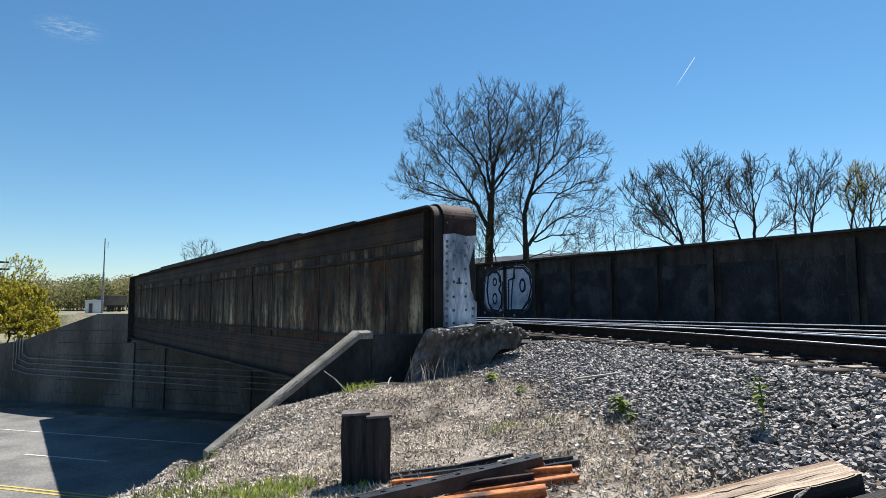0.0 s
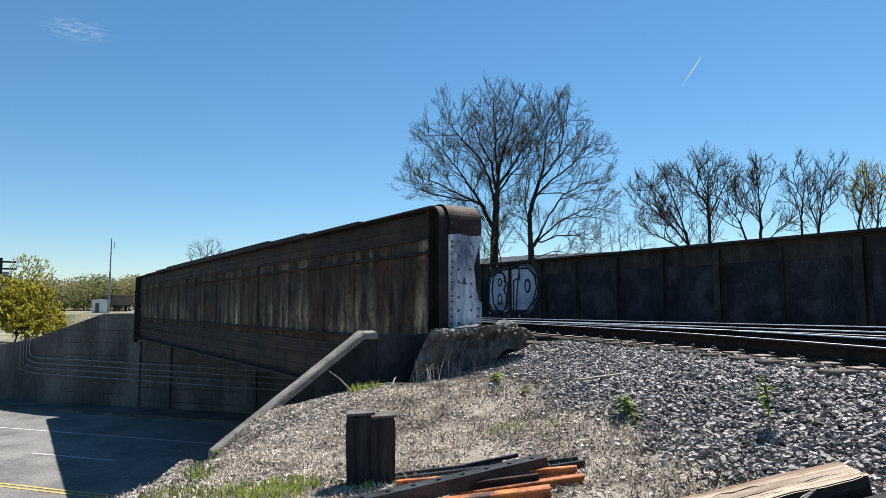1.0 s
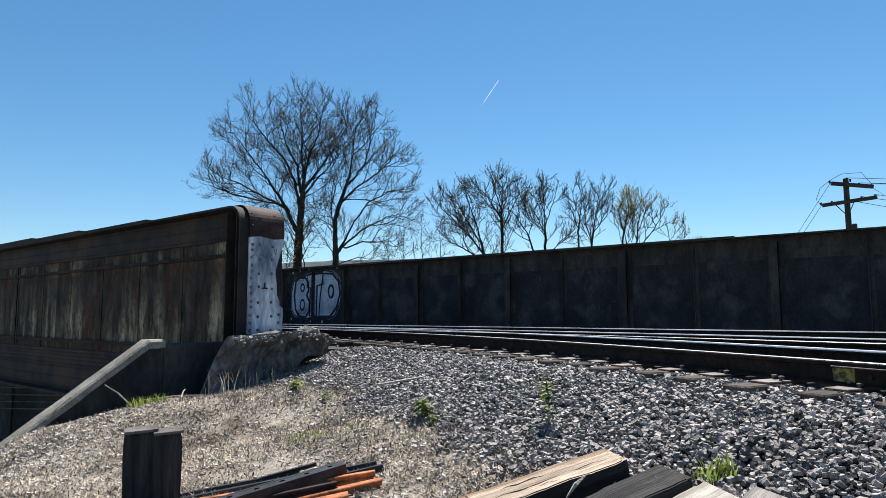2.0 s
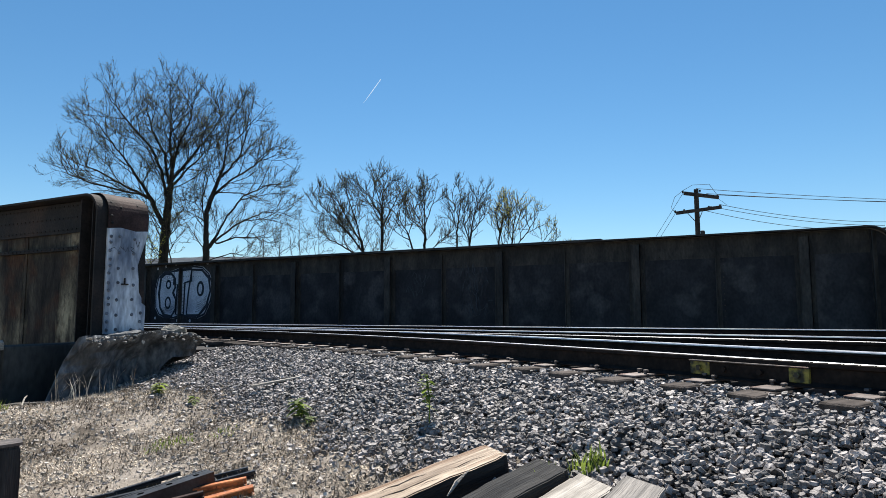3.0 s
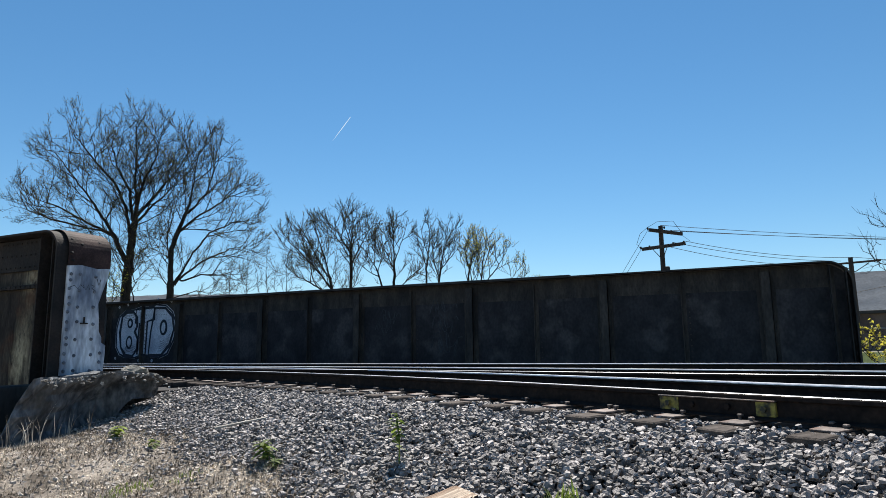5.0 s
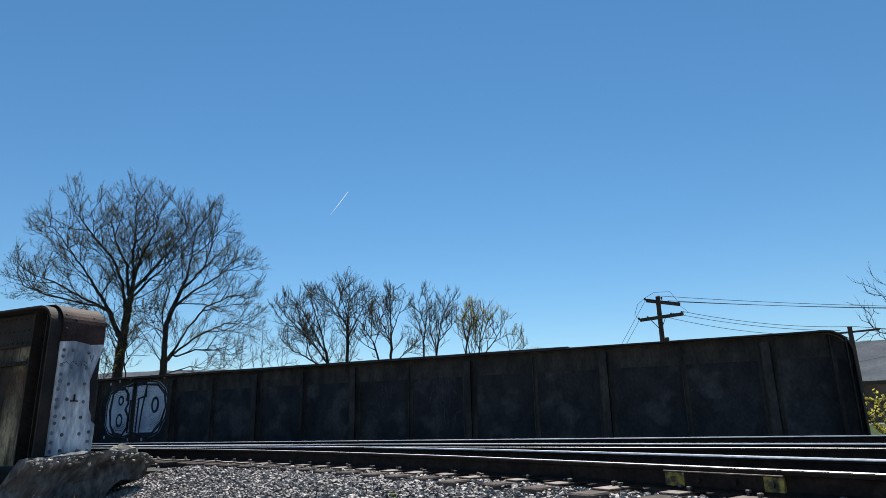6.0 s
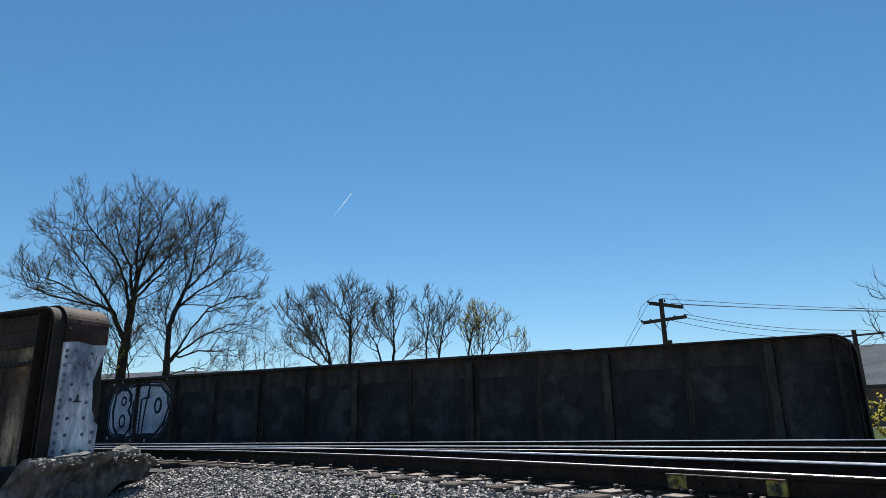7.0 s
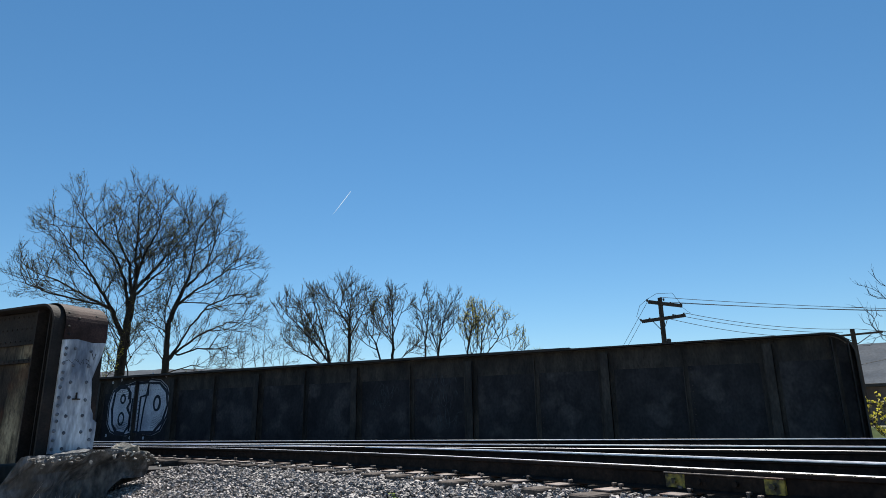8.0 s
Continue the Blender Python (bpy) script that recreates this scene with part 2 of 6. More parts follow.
# The trail glows faintly, standing in for sunlight scattered through it.
VAPOUR = material("white_glowing_vapour", (0.8, 0.8, 0.8), (0.9, 0.9, 0.9), 1, 1, 0, 0)
VAPOUR.node_tree.nodes["Principled BSDF"].inputs["Emission Color"].default_value = (0.85, 0.92, 1.0, 1)
VAPOUR.node_tree.nodes["Principled BSDF"].inputs["Emission Strength"].default_value = 0.42


# ---- building helpers ----
def mesh_of(name, bm, mat):
    me = bpy.data.meshes.new(name)
    bm.to_mesh(me)
    bm.free()
    me.materials.append(mat)
    return me


def part(name, bm, mat, parent, label=""):
    ob = new(name, mesh_of(name, bm, mat))
    ob.parent = parent
    return tagged(ob, label)


def raw(name, verts, faces, mat, parent=None, smooth=False):
    me = bpy.data.meshes.new(name)
    me.from_pydata([tuple(v) for v in verts], [], [tuple(f) for f in faces])
    me.materials.append(mat)
    if smooth:
        me.polygons.foreach_set("use_smooth", [True] * len(me.polygons))
    ob = new(name, me)
    ob.parent = parent
    return ob


def thing(name, label, category, group="", kind="", at=(0, 0, 0)):
    ob = new(name)
    ob.location = at
    return tagged(ob, label, category, group, kind)


def box(bm, x0, x1, y0, y1, z0, z1, bevel=0.0, m=None):
    made = bmesh.ops.create_cube(bm, size=1.0, matrix=Matrix.Translation(((x0 + x1) / 2, (y0 + y1) / 2, (z0 + z1) / 2)) @ Matrix.Diagonal((x1 - x0, y1 - y0, z1 - z0, 1)))
    if bevel:
        edges = list({e for v in made["verts"] for e in v.link_edges})
        out = bmesh.ops.bevel(bm, geom=edges, offset=bevel, segments=1, affect="EDGES")
        verts = out["verts"]
    else:
        verts = made["verts"]
    if m is not None:
        bmesh.ops.transform(bm, matrix=m, verts=list({v for v in verts}))
    return bm


def boxed(x0, x1, y0, y1, z0, z1, bevel=0.0, m=None):
    return box(bmesh.new(), x0, x1, y0, y1, z0, z1, bevel, m)


def tube(bm, pts, radii, sides=8, cap=True):
    """A round bar along points."""
    pts = [Vector(p) for p in pts]
    radii = [radii] * len(pts) if not hasattr(radii, "__len__") else radii
    rings = []
    for i, p in enumerate(pts):
        way = (pts[min(i + 1, len(pts) - 1)] - pts[max(i - 1, 0)]).normalized()
        a = way.orthogonal().normalized() if abs(way.z) > 0.95 else way.cross(Vector((0, 0, 1))).normalized()
        b = way.cross(a)
        rings.append([bm.verts.new(p + radii[i] * (a * math.cos(2 * math.pi * k / sides) + b * math.sin(2 * math.pi * k / sides))) for k in range(sides)])
    for r, s in zip(rings, rings[1:]):
        for k in range(sides):
            bm.faces.new((r[k], r[(k + 1) % sides], s[(k + 1) % sides], s[k]))
    if cap:
        bm.faces.new(rings[0][::-1])
        bm.faces.new(rings[-1])
    return bm


def extruded(outline, place, depth):
    """A flat outline (list of 2D points) through place(u, v, w), from w = 0 to depth."""
    bm = bmesh.new()
    lo = [bm.verts.new(place(u, v, 0)) for u, v in outline]
    hi = [bm.verts.new(place(u, v, depth)) for u, v in outline]
    bm.faces.new(lo)
    bm.faces.new(hi[::-1])
    for i in range(len(lo)):
        j = (i + 1) % len(lo)
        bm.faces.new((lo[j], lo[i], hi[i], hi[j]))
    bmesh.ops.recalc_face_normals(bm, faces=bm.faces)
    return bm


def smooth_step(a, b, x):
    k = min(1.0, max(0.0, (x - a) / (b - a)))
    return k * k * (3 - 2 * k)


# ---- plan: the rails ----
RAIL_Z, TIE_Z = 1.275, 1.075


def smoothed(nodes):
    ys = np.arange(-14, 70.01, 0.1)
    raw_x = np.interp(ys, [n[0] for n in nodes], [n[1] for n in nodes])
    pad = np.r_[raw_x[0] + (raw_x[0] - raw_x[1:16][::-1]), raw_x, np.full(15, raw_x[-1])]
    return ys, np.convolve(pad, np.ones(31) / 31, "valid")


YS, X1 = smoothed([(-14, -1.3), (-10, 0.6), (-5, 2.95), (-2, 4.42), (-0.5, 5.18), (1.06, 6.02), (3.14, 7.15), (4.57, 7.85), (7.46, 8.98), (10.3, 9.83), (13.8, 10.42), (18, 10.62), (24, 10.65), (70, 10.65)])
_, X3 = smoothed([(-14, 7.0), (-10, 8.2), (-5, 9.55), (-1.4, 10.42), (0.45, 10.8), (2.2, 11.1), (4.25, 11.45), (7.5, 11.8), (11, 12.0), (18, 12.15), (70, 12.15)])


def offset_line(xs, off):
    """The line parallel to x = xs(YS), off metres to its +x side."""
    slope = np.gradient(xs, YS)
    k = np.sqrt(1 + slope**2)
    px, py = xs + off / k, YS - off * slope / k
    return np.interp(YS, py, px)


X2, X2B = offset_line(X1, 1.5), offset_line(X3, -1.5)


def beside(x, y):
    """Distance from the first rail towards the -x side."""
    i = int(min(max((y + 14) * 10, 0), len(YS) - 2))
    slope = (X1[i + 1] - X1[i]) / 0.1
    return (np.interp(y, YS, X1) - x) / math.sqrt(1 + slope * slope)


# ---- plan: the ground ----
A = radians(38.5)
NX, NY = math.cos(A), math.sin(A)            # across the road below
N_NEAR, N_FAR, ROAD_Z = 10.1, 32.9, -4.6


def to_nq(x, y):
    return x * NX + y * NY, -x * NY + y * NX


def from_nq(n, q):
    return n * NX - q * NY, n * NY + q * NX


def near_edge(q):
    return N_NEAR if q > 3.5 else 12.6


def ground_z(x, y):
    n, q = to_nq(x, y)
    if near_edge(q) < n < N_FAR:
        return ROAD_Z
    far = math.hypot(x, y)
    if y > 10.12 and 2.55 < x < 7 and q > 3.5:
        return ROAD_Z
    if n <= near_edge(q):
        s = beside(x, y)
        z = np.interp(s, [-60, -0.2, 0.3, 0.95, 2.7, 3.9, 5.6, 12], [0.98, 0.98, 1.03, 0.96, 0.44, 0.16, 0.03, 0.0])
        if far < 30:
            z += 0.05 * noise.noise((x * 0.5, y * 0.5, 0)) * min(1, max(0, s - 0.6)) + 0.02 * noise.noise((x * 2.1, y * 2.1, 3)) * min(1, max(0, s - 0.6))
            z += 0.34 * math.exp(-((x - 4.7) ** 2 / 3.0 + (y - 8.7) ** 2 / 2.0))
        over = q - 4.66 - 1.5 * smooth_step(7.2, 9.4, n)
        if over > -0.5:
            z -= 0.66 * (over + 0.5) ** 2 / 2 if over < 0.5 else 0.66 * over
        return max(z, ROAD_Z)
    d = n - N_FAR
    top = np.interp(q, [32.8, 33.6, 35.0, 37.2, 40, 46], [1.05, 1.0, 0.55, -0.3, -0.7, -1.0])
    z = top + (1.0 - top) * smooth_step(3, 30, d)
    return z


GROUND_N = [-900, -500, -250, -120, -60, -30, -18, *np.arange(-12, 9.6, 0.35), *(9.7 + 0.05 * k for k in range(8)), N_NEAR, N_NEAR + 0.03, 13.5, 17, 21, 25, 29, N_FAR - 0.03, N_FAR, *np.arange(33.6, 60, 1.6), 70, 90, 120, 180, 260, 400, 700, 1200]
GROUND_Q = [-1200, -700, -400, -250, -150, -90, -60, -40, -28, -22, *np.arange(-18, 3.3, 0.35), 3.49, 3.51, *np.arange(3.8, 9, 0.35), 10, 11, 12.5, 14, 17, 20, 24, 28, 30, *np.arange(31, 48, 1.0), 52, 60, 75, 100, 150, 250, 400, 700, 1200]
verts, faces = [], []
for gn in GROUND_N:
    for gq in GROUND_Q:
        gx, gy = from_nq(gn + (near_edge(gq) - N_NEAR) * (max(0.0, min(1.0, (gn - 9.7) / 0.4)) if gn < N_NEAR + 0.1 else 0), gq)
        if gn == N_NEAR + 0.03 or gn == N_FAR - 0.03:
            gz = ROAD_Z
        else:
            gz = ground_z(*from_nq(near_edge(gq) - 1e-4, gq)) if gn == N_NEAR else ground_z(*from_nq(max(gn, N_FAR + 1e-4), gq)) if gn == N_FAR else ground_z(gx, gy)
        verts.append((gx, gy, gz))
w = len(GROUND_Q)
for i in range(len(GROUND_N) - 1):
    for j in range(w - 1):
        f = (i * w + j, i * w + j + 1, (i + 1) * w + j + 1, (i + 1) * w + j)
        faces.append(f)
ground = raw("ground", verts, [f[::-1] for f in faces], DIRT, smooth=True)
ground.data.materials.append(SCRUB)
ground.data.materials.append(ASPHALT)
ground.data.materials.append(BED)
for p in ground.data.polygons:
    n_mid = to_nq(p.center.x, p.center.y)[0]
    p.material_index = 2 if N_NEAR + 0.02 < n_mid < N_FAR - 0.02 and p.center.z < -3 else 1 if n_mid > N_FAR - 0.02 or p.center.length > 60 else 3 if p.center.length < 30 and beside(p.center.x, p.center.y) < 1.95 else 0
tagged(ground, "dry dirt embankment beside the track, sloping down to a road", "ground", kind="structure")


# ---- road below ----
def road_strip(name, n0, n1, q0, q1, mat, label, lift=0.012):
    bm = bmesh.new()
    steps = max(1, int((q1 - q0) / 4))
    rows = []
    for k in range(steps + 1):
        q = q0 + (q1 - q0) * k / steps
        rows.append([bm.verts.new((*from_nq(n, q), ROAD_Z + lift)) for n in (n0, n1)])
    for a, b in zip(rows, rows[1:]):
        bm.faces.new((a[0], a[1], b[1], b[0]))
    bmesh.ops.recalc_face_normals(bm, faces=bm.faces)
    ob = new(name, mesh_of(name, bm, mat))
    return tagged(ob, label, "road marking", kind="structure")


road_strip("road_marking", 25.5, 25.62, -30, 120, ROAD_WHITE, "worn white edge line on the asphalt road")
road_strip("road_marking", 17.35, 17.47, -30, 120, ROAD_YELLOW, "worn double yellow centre line")
road_strip("road_marking", 17.62, 17.74, -30, 120, ROAD_YELLOW, "worn double yellow centre line")
for k in range(-3, 12):
    road_strip("road_marking", 21.55, 21.67, 12.0 + 9.0 * k, 16.5 + 9.0 * k, ROAD_WHITE, "dashed white lane line on the asphalt road")
bm = bmesh.new()
lo = []
for q in (-30, 120):
    lo.append([bm.verts.new((*from_nq(n, q), z)) for n, z in ((30.2, ROAD_Z - 0.05), (30.2, ROAD_Z + 0.15), (30.35, ROAD_Z + 0.16), (N_FAR + 0.1, ROAD_Z + 0.18))])
for i in range(3):
    bm.faces.new((lo[0][i], lo[0][i + 1], lo[1][i + 1], lo[1][i]))
bmesh.ops.recalc_face_normals(bm, faces=bm.faces)
# The pavement takes the dark wall concrete in place of the wall's shade.
tagged(new("pavement", mesh_of("pavement", bm, CONCRETE_DARK)), "raised concrete pavement along the abutment wall", "pavement", kind="structure")


# ---- abutments and wing walls ----
def wall_along(name, n0, n1, profile, mat, label):
    """A wall of thickness n0 to n1 with a top profile of (q, z) and its foot below the road."""
    bm = bmesh.new()
    rows = [[bm.verts.new((*from_nq(n, q), z)) for n in (n0, n1)] + [bm.verts.new((*from_nq(n, q), ROAD_Z - 0.5)) for n in (n1, n0)] for q, z in profile]
    for a, b in zip(rows, rows[1:]):
        for i in range(4):
            bm.faces.new((a[i], a[(i + 1) % 4], b[(i + 1) % 4], b[i]))
    bm.faces.new(rows[0])
    bm.faces.new(rows[-1][::-1])
    bmesh.ops.recalc_face_normals(bm, faces=bm.faces)
    return tagged(new(name, mesh_of(name, bm, mat)), label, "retaining wall", kind="structure")


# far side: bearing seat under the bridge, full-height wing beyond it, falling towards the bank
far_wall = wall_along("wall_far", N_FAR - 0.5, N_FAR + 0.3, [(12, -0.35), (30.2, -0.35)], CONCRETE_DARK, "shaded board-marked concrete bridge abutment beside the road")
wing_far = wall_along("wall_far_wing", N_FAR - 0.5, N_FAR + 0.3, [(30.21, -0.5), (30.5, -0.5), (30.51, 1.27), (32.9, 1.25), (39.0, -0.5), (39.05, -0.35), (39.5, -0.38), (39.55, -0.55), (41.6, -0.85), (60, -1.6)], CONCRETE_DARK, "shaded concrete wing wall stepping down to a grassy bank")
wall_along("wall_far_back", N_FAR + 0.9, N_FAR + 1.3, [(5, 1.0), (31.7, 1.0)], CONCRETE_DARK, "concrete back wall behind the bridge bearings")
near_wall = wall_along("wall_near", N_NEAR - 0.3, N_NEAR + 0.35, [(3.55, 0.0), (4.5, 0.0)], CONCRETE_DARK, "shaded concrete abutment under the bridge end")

# joints between the cast lifts of the abutment
for wall, q0, q1, top in ((far_wall, 12, 30.2, -0.9), (wing_far, 30.6, 36.0, 0.2)):
    z = top
    while z > ROAD_Z + 0.4:
        bm = bmesh.new()
        x0, y0 = from_nq(N_FAR - 0.5, q0)
        box(bm, -0.006, 0.02, 0, q1 - q0, z - 0.018, z + 0.018, 0, Matrix.Translation((x0, y0, 0)) @ Matrix.Rotation(A, 4, "Z"))
        part("form_joint", bm, SHADE_JOINT_CONCRETE, wall)
        z -= 0.78
# buttress where the abutment meets the wing
for q in (30.3, 28.0, 22.0):
    bm = bmesh.new()
    x0, y0 = from_nq(N_FAR - 0.5, q)
    box(bm, -0.12, 0.05, -0.45, 0.45, ROAD_Z - 0.1, -0.5 if q < 31 else -0.55, 0.02, Matrix.Translation((x0, y0, 0)) @ Matrix.Rotation(A, 4, "Z"))
    part("pilaster", bm, CONCRETE_DARK, far_wall)

# conduits strapped along the far wall
conduits = thing("conduit_run", "four grey metal conduits strapped along the concrete abutment", "conduit")
for k in range(4):
    dz = -0.34 * k
    pts = [(*from_nq(N_FAR - 0.62, 38.8 + 0.25 * k), -0.35), (*from_nq(N_FAR - 0.62, 38.8 + 0.25 * k), -1.35 + dz), (*from_nq(N_FAR - 0.62, 38.3), -1.6 + dz), (*from_nq(N_FAR - 0.72, 31), -1.75 + dz), (*from_nq(N_FAR - 0.75, 24), -1.9 + dz), (*from_nq(N_FAR - 0.75, 13), -2.1 + dz)]
    part("conduit", tube(bmesh.new(), pts, 0.035, 6), GREY_METAL, conduits)

# near wing wall with its sloping coping, beside the slope
wing = thing("wing_wall", "concrete wing wall with a worn sloping coping running down the bank", "retaining wall", kind="structure")
prof = [(5.21, 1.13), (4.96, 1.13), (2.60, -0.527)]
# The wall body's dark colour carries the shade below the coping.
part("wall_body", extruded([(x, z) for x, z in prof] + [(2.60, -2.5), (5.21, -2.5)], lambda u, v, w: (u, 9.88 + w, v), 0.22), SHADE_JOINT_CONCRETE, wing)
bm = bmesh.new()
rows = []
for x, z in [(5.21, 1.13), (5.08, 1.13), (4.96, 1.13)] + [(4.96 - 0.2 * k, 1.13 - 0.1404 * k) for k in range(1, 13)]:
    j = 0.015 * noise.noise((x * 3, 1, 1))
    rows.append([bm.verts.new((x, y, z + zz + 0.008 * noise.noise((x * 5, y * 9, 2)))) for y, zz in ((9.82 + j, 0.0), (9.82 + j, 0.10), (9.85 + j, 0.13), (9.96, 0.135), (10.02, 0.13), (10.09 + j, 0.13), (10.12 + j, 0.10), (10.12, 0.0))])
for a, b in zip(rows, rows[1:]):
    for i in range(8):
        bm.faces.new((a[i], a[(i + 1) % 8], b[(i + 1) % 8], b[i]))
bm.faces.new(rows[0])
bm.faces.new(rows[-1][::-1])
bmesh.ops.recalc_face_normals(bm, faces=bm.faces)
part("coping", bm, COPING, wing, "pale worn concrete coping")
# return wall under the girder's outer face, its deep shade put into the colour
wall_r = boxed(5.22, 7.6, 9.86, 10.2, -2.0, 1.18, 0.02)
tagged(new("wall_near_return", mesh_of("wall_near_return", wall_r, SHADE_JOINT_CONCRETE)), "dark concrete end wall below the girder", "retaining wall", kind="structure")


# ---- girders ----
def rivet_row(places, toward, size=0.022):
    """Dome heads at places, standing out along toward."""
    t = Vector(toward).normalized()
    a = t.orthogonal().normalized()
    b = t.cross(a)
    vs, fs = [], []
    for p in places:
        p, k = Vector(p), len(vs)
        for r, h in ((1.0, 0.0), (0.75, 0.55)):
            for i in range(6):
                vs.append(p + t * h * size + size * r * (a * math.cos(i * math.pi / 3) + b * math.sin(i * math.pi / 3)))
        vs.append(p + t * size * 0.8)
        for i in range(6):
            j = (i + 1) % 6
            fs += [(k + i, k + j, k + 6 + j, k + 6 + i), (k + 6 + i, k + 6 + j, k + 12)]
    return vs, fs


def flange_plate(x0, x1, y0, y1, ztop, zbot, radius, thick=0.035, one_end=False):
    """The cover plate that runs along the top and curves down over both ends, or over the first alone."""
    line = [(y0, zbot), (y0, ztop - radius)]
    for k in range(1, 9):
        a = math.pi / 2 * k / 9
        line.append((y0 + radius - radius * math.cos(a), ztop - radius + radius * math.sin(a)))
    line.append((y0 + radius, ztop))
    other = [(y1 - (y - y0), z) for y, z in line[::-1]]
    line = line + ([(y1, ztop)] if one_end else other)
    bm = bmesh.new()
    rows = []
    for i, (y, z) in enumerate(line):
        a, b = line[max(i - 1, 0)], line[min(i + 1, len(line) - 1)]
        d = Vector((b[0] - a[0], b[1] - a[1])).normalized()
        ny, nz = d.y, -d.x
        rows.append([bm.verts.new(p) for p in ((x0, y, z), (x1, y, z), (x1, y + ny * thick, z + nz * thick), (x0, y + ny * thick, z + nz * thick))])
    for a, b in zip(rows, rows[1:]):
        for i in range(4):
            bm.faces.new((a[i], a[(i + 1) % 4], b[(i + 1) % 4], b[i]))
    bm.faces.new(rows[0])
    bm.faces.new(rows[-1][::-1])
    bmesh.ops.recalc_face_normals(bm, faces=bm.faces)
    return bm


def stiffener(x_web, x_out, y, z0, z1, broad=0.0):
    """An angle bar: one leg along the web, one standing out; broad: a second angle beside it with a plate across."""
    bm = bmesh.new()
    s = math.copysign(0.016, x_out - x_web)
    box(bm, min(x_web, x_web + s), max(x_web, x_web + s), y - 0.09, y + 0.012, z0, z1)
    box(bm, min(x_web, x_out), max(x_web, x_out), y, y + 0.016, z0, z1)
    if broad:
        box(bm, min(x_web, x_web + s), max(x_web, x_web + s), y + broad, y + broad + 0.1, z0, z1)
        box(bm, min(x_web, x_out), max(x_web, x_out), y + broad - 0.004, y + broad + 0.012, z0, z1)
        xo = x_out - s
        box(bm, min(xo, x_out), max(xo, x_out), y, y + broad, z0, z1)
    return bm


def girder(name, label, x_web, side, x_flange, y0, y1, ztop, radius, face, edge, ledges, y_stiff, step, outs=(0.15, 0.10), lag=0.0, bar=None):
    """side: -1 or +1, the way that its seen face looks."""
    zb, bar = -0.2, bar or edge
    g = thing(name, label, "bridge girder")
    f0, f1 = x_flange
    part("flange_plate", flange_plate(f0, f1, y0, y1, ztop, zb, radius), edge, g)
    # web, cut round at the top corners
    outline = [(y0 + 0.04, zb)]
    for k in range(9):
        a = math.pi / 2 * k / 8
        outline.append((y0 + 0.04 + radius - radius * math.cos(a), ztop - 0.04 - radius + radius * math.sin(a)))
    outline += [(y0 + y1 - y, z) for y, z in outline[::-1]]
    part("web", extruded(outline, lambda u, v, w: (x_web + w, u, v), 0.02 * -side), face, g)
    part("bottom_flange", boxed(f0, f1, y0 + 0.05, y1 - 0.05, zb - 0.06, zb), edge, g)
    xa = x_web + side * 0.018
    for z0, z1, out in ledges:
        bm = boxed(min(x_web, x_web + side * out), max(x_web, x_web + side * out), y0 + 0.45, y1 - 0.45, z0, z1)
        part("flange_angle", bm, edge, g)
    rv, rf = [], []
    for z0, z1, out in ledges:
        for z in ((z0 + z1) / 2,) if z1 - z0 < 0.2 else (z0 + 0.06, z1 - 0.06, (z0 + z1) / 2):
            a, b = rivet_row([(x_web + side * (out + 0.001), y0 + 0.5 + 0.125 * k, z) for k in range(int((y1 - y0 - 1) / 0.125))], (side, 0, 0), 0.017)
            rf += [tuple(i + len(rv) for i in f) for f in b]
            rv += a
    y, k = y_stiff, 0
    while y < y1 - 0.6:
        broad = (0.2 if outs[0] > 0.1 else 0.34) if k % (2 if outs[0] > 0.1 else 6) == 0 else 0.0
        part("stiffener", stiffener(x_web, x_web + side * (outs[0] if broad else outs[1]), y if broad else y + lag, zb + 0.3, ztop - 0.16, broad), bar, g)
        a, b = ([], []) if outs[0] < 0.1 else rivet_row([(x_web + side * 0.02, y - 0.05, zb + 0.4 + 0.13 * i) for i in range(int((ztop - zb - 0.7) / 0.13))], (side, 0, 0), 0.017)
        rf += [tuple(i + len(rv) for i in f) for f in b]
        rv += a
        y, k = y + step, k + 1
    for d in (0.12, 0.42):
        for yy in (y0 + d, y1 - d):
            part("end_angle", stiffener(x_web, x_web + side * 0.27, yy, zb + 0.1, ztop - (0.3 if d < 0.2 else 0.08) * radius - 0.06), edge, g)
    ob = raw("rivets", rv, rf, edge, g)
    tagged(ob, kind="stuff")
    return g


near_girder = girder("near_plate_girder", "long riveted black steel plate girder with rust and pale streaks", 6.74, -1, (6.46, 7.36), 9.8, 44.8, 3.56, 0.33, STREAKED, STEEL,
                     [(2.98, 3.50, 0.05), (2.68, 2.74, 0.10), (0.98, 1.04, 0.10), (-0.18, 0.42, 0.05), (0.42, 0.46, 0.09), (0.46, 0.64, 0.07), (0.64, 0.80, 0.04)], 10.45, 1.76, (0.032, 0.02), bar=STREAKED)
# extra cover plates on the top, stepped towards midspan
for k, (a, b) in enumerate(((13.2, 41.4), (16.5, 38.1), (19.5, 35.1))):
    part("cover_plate", boxed(6.48, 7.34, a, b, 3.562 + 0.045 * k, 3.605 + 0.045 * k), STEEL, near_girder)
far_girder = girder("far_plate_girder", "long riveted black steel girder with spray-painted panels", 16.32, -1, (16.05, 16.75), -1.9, 33.1, 3.41, 0.5, STEEL_IN, STIFF,
                    [(2.86, 3.36, 0.006)], -0.33, 1.805, lag=0.1)
part("cover_plate", boxed(16.07, 16.73, 4.2, 27, 3.412, 3.44), STEEL_IN, far_girder)

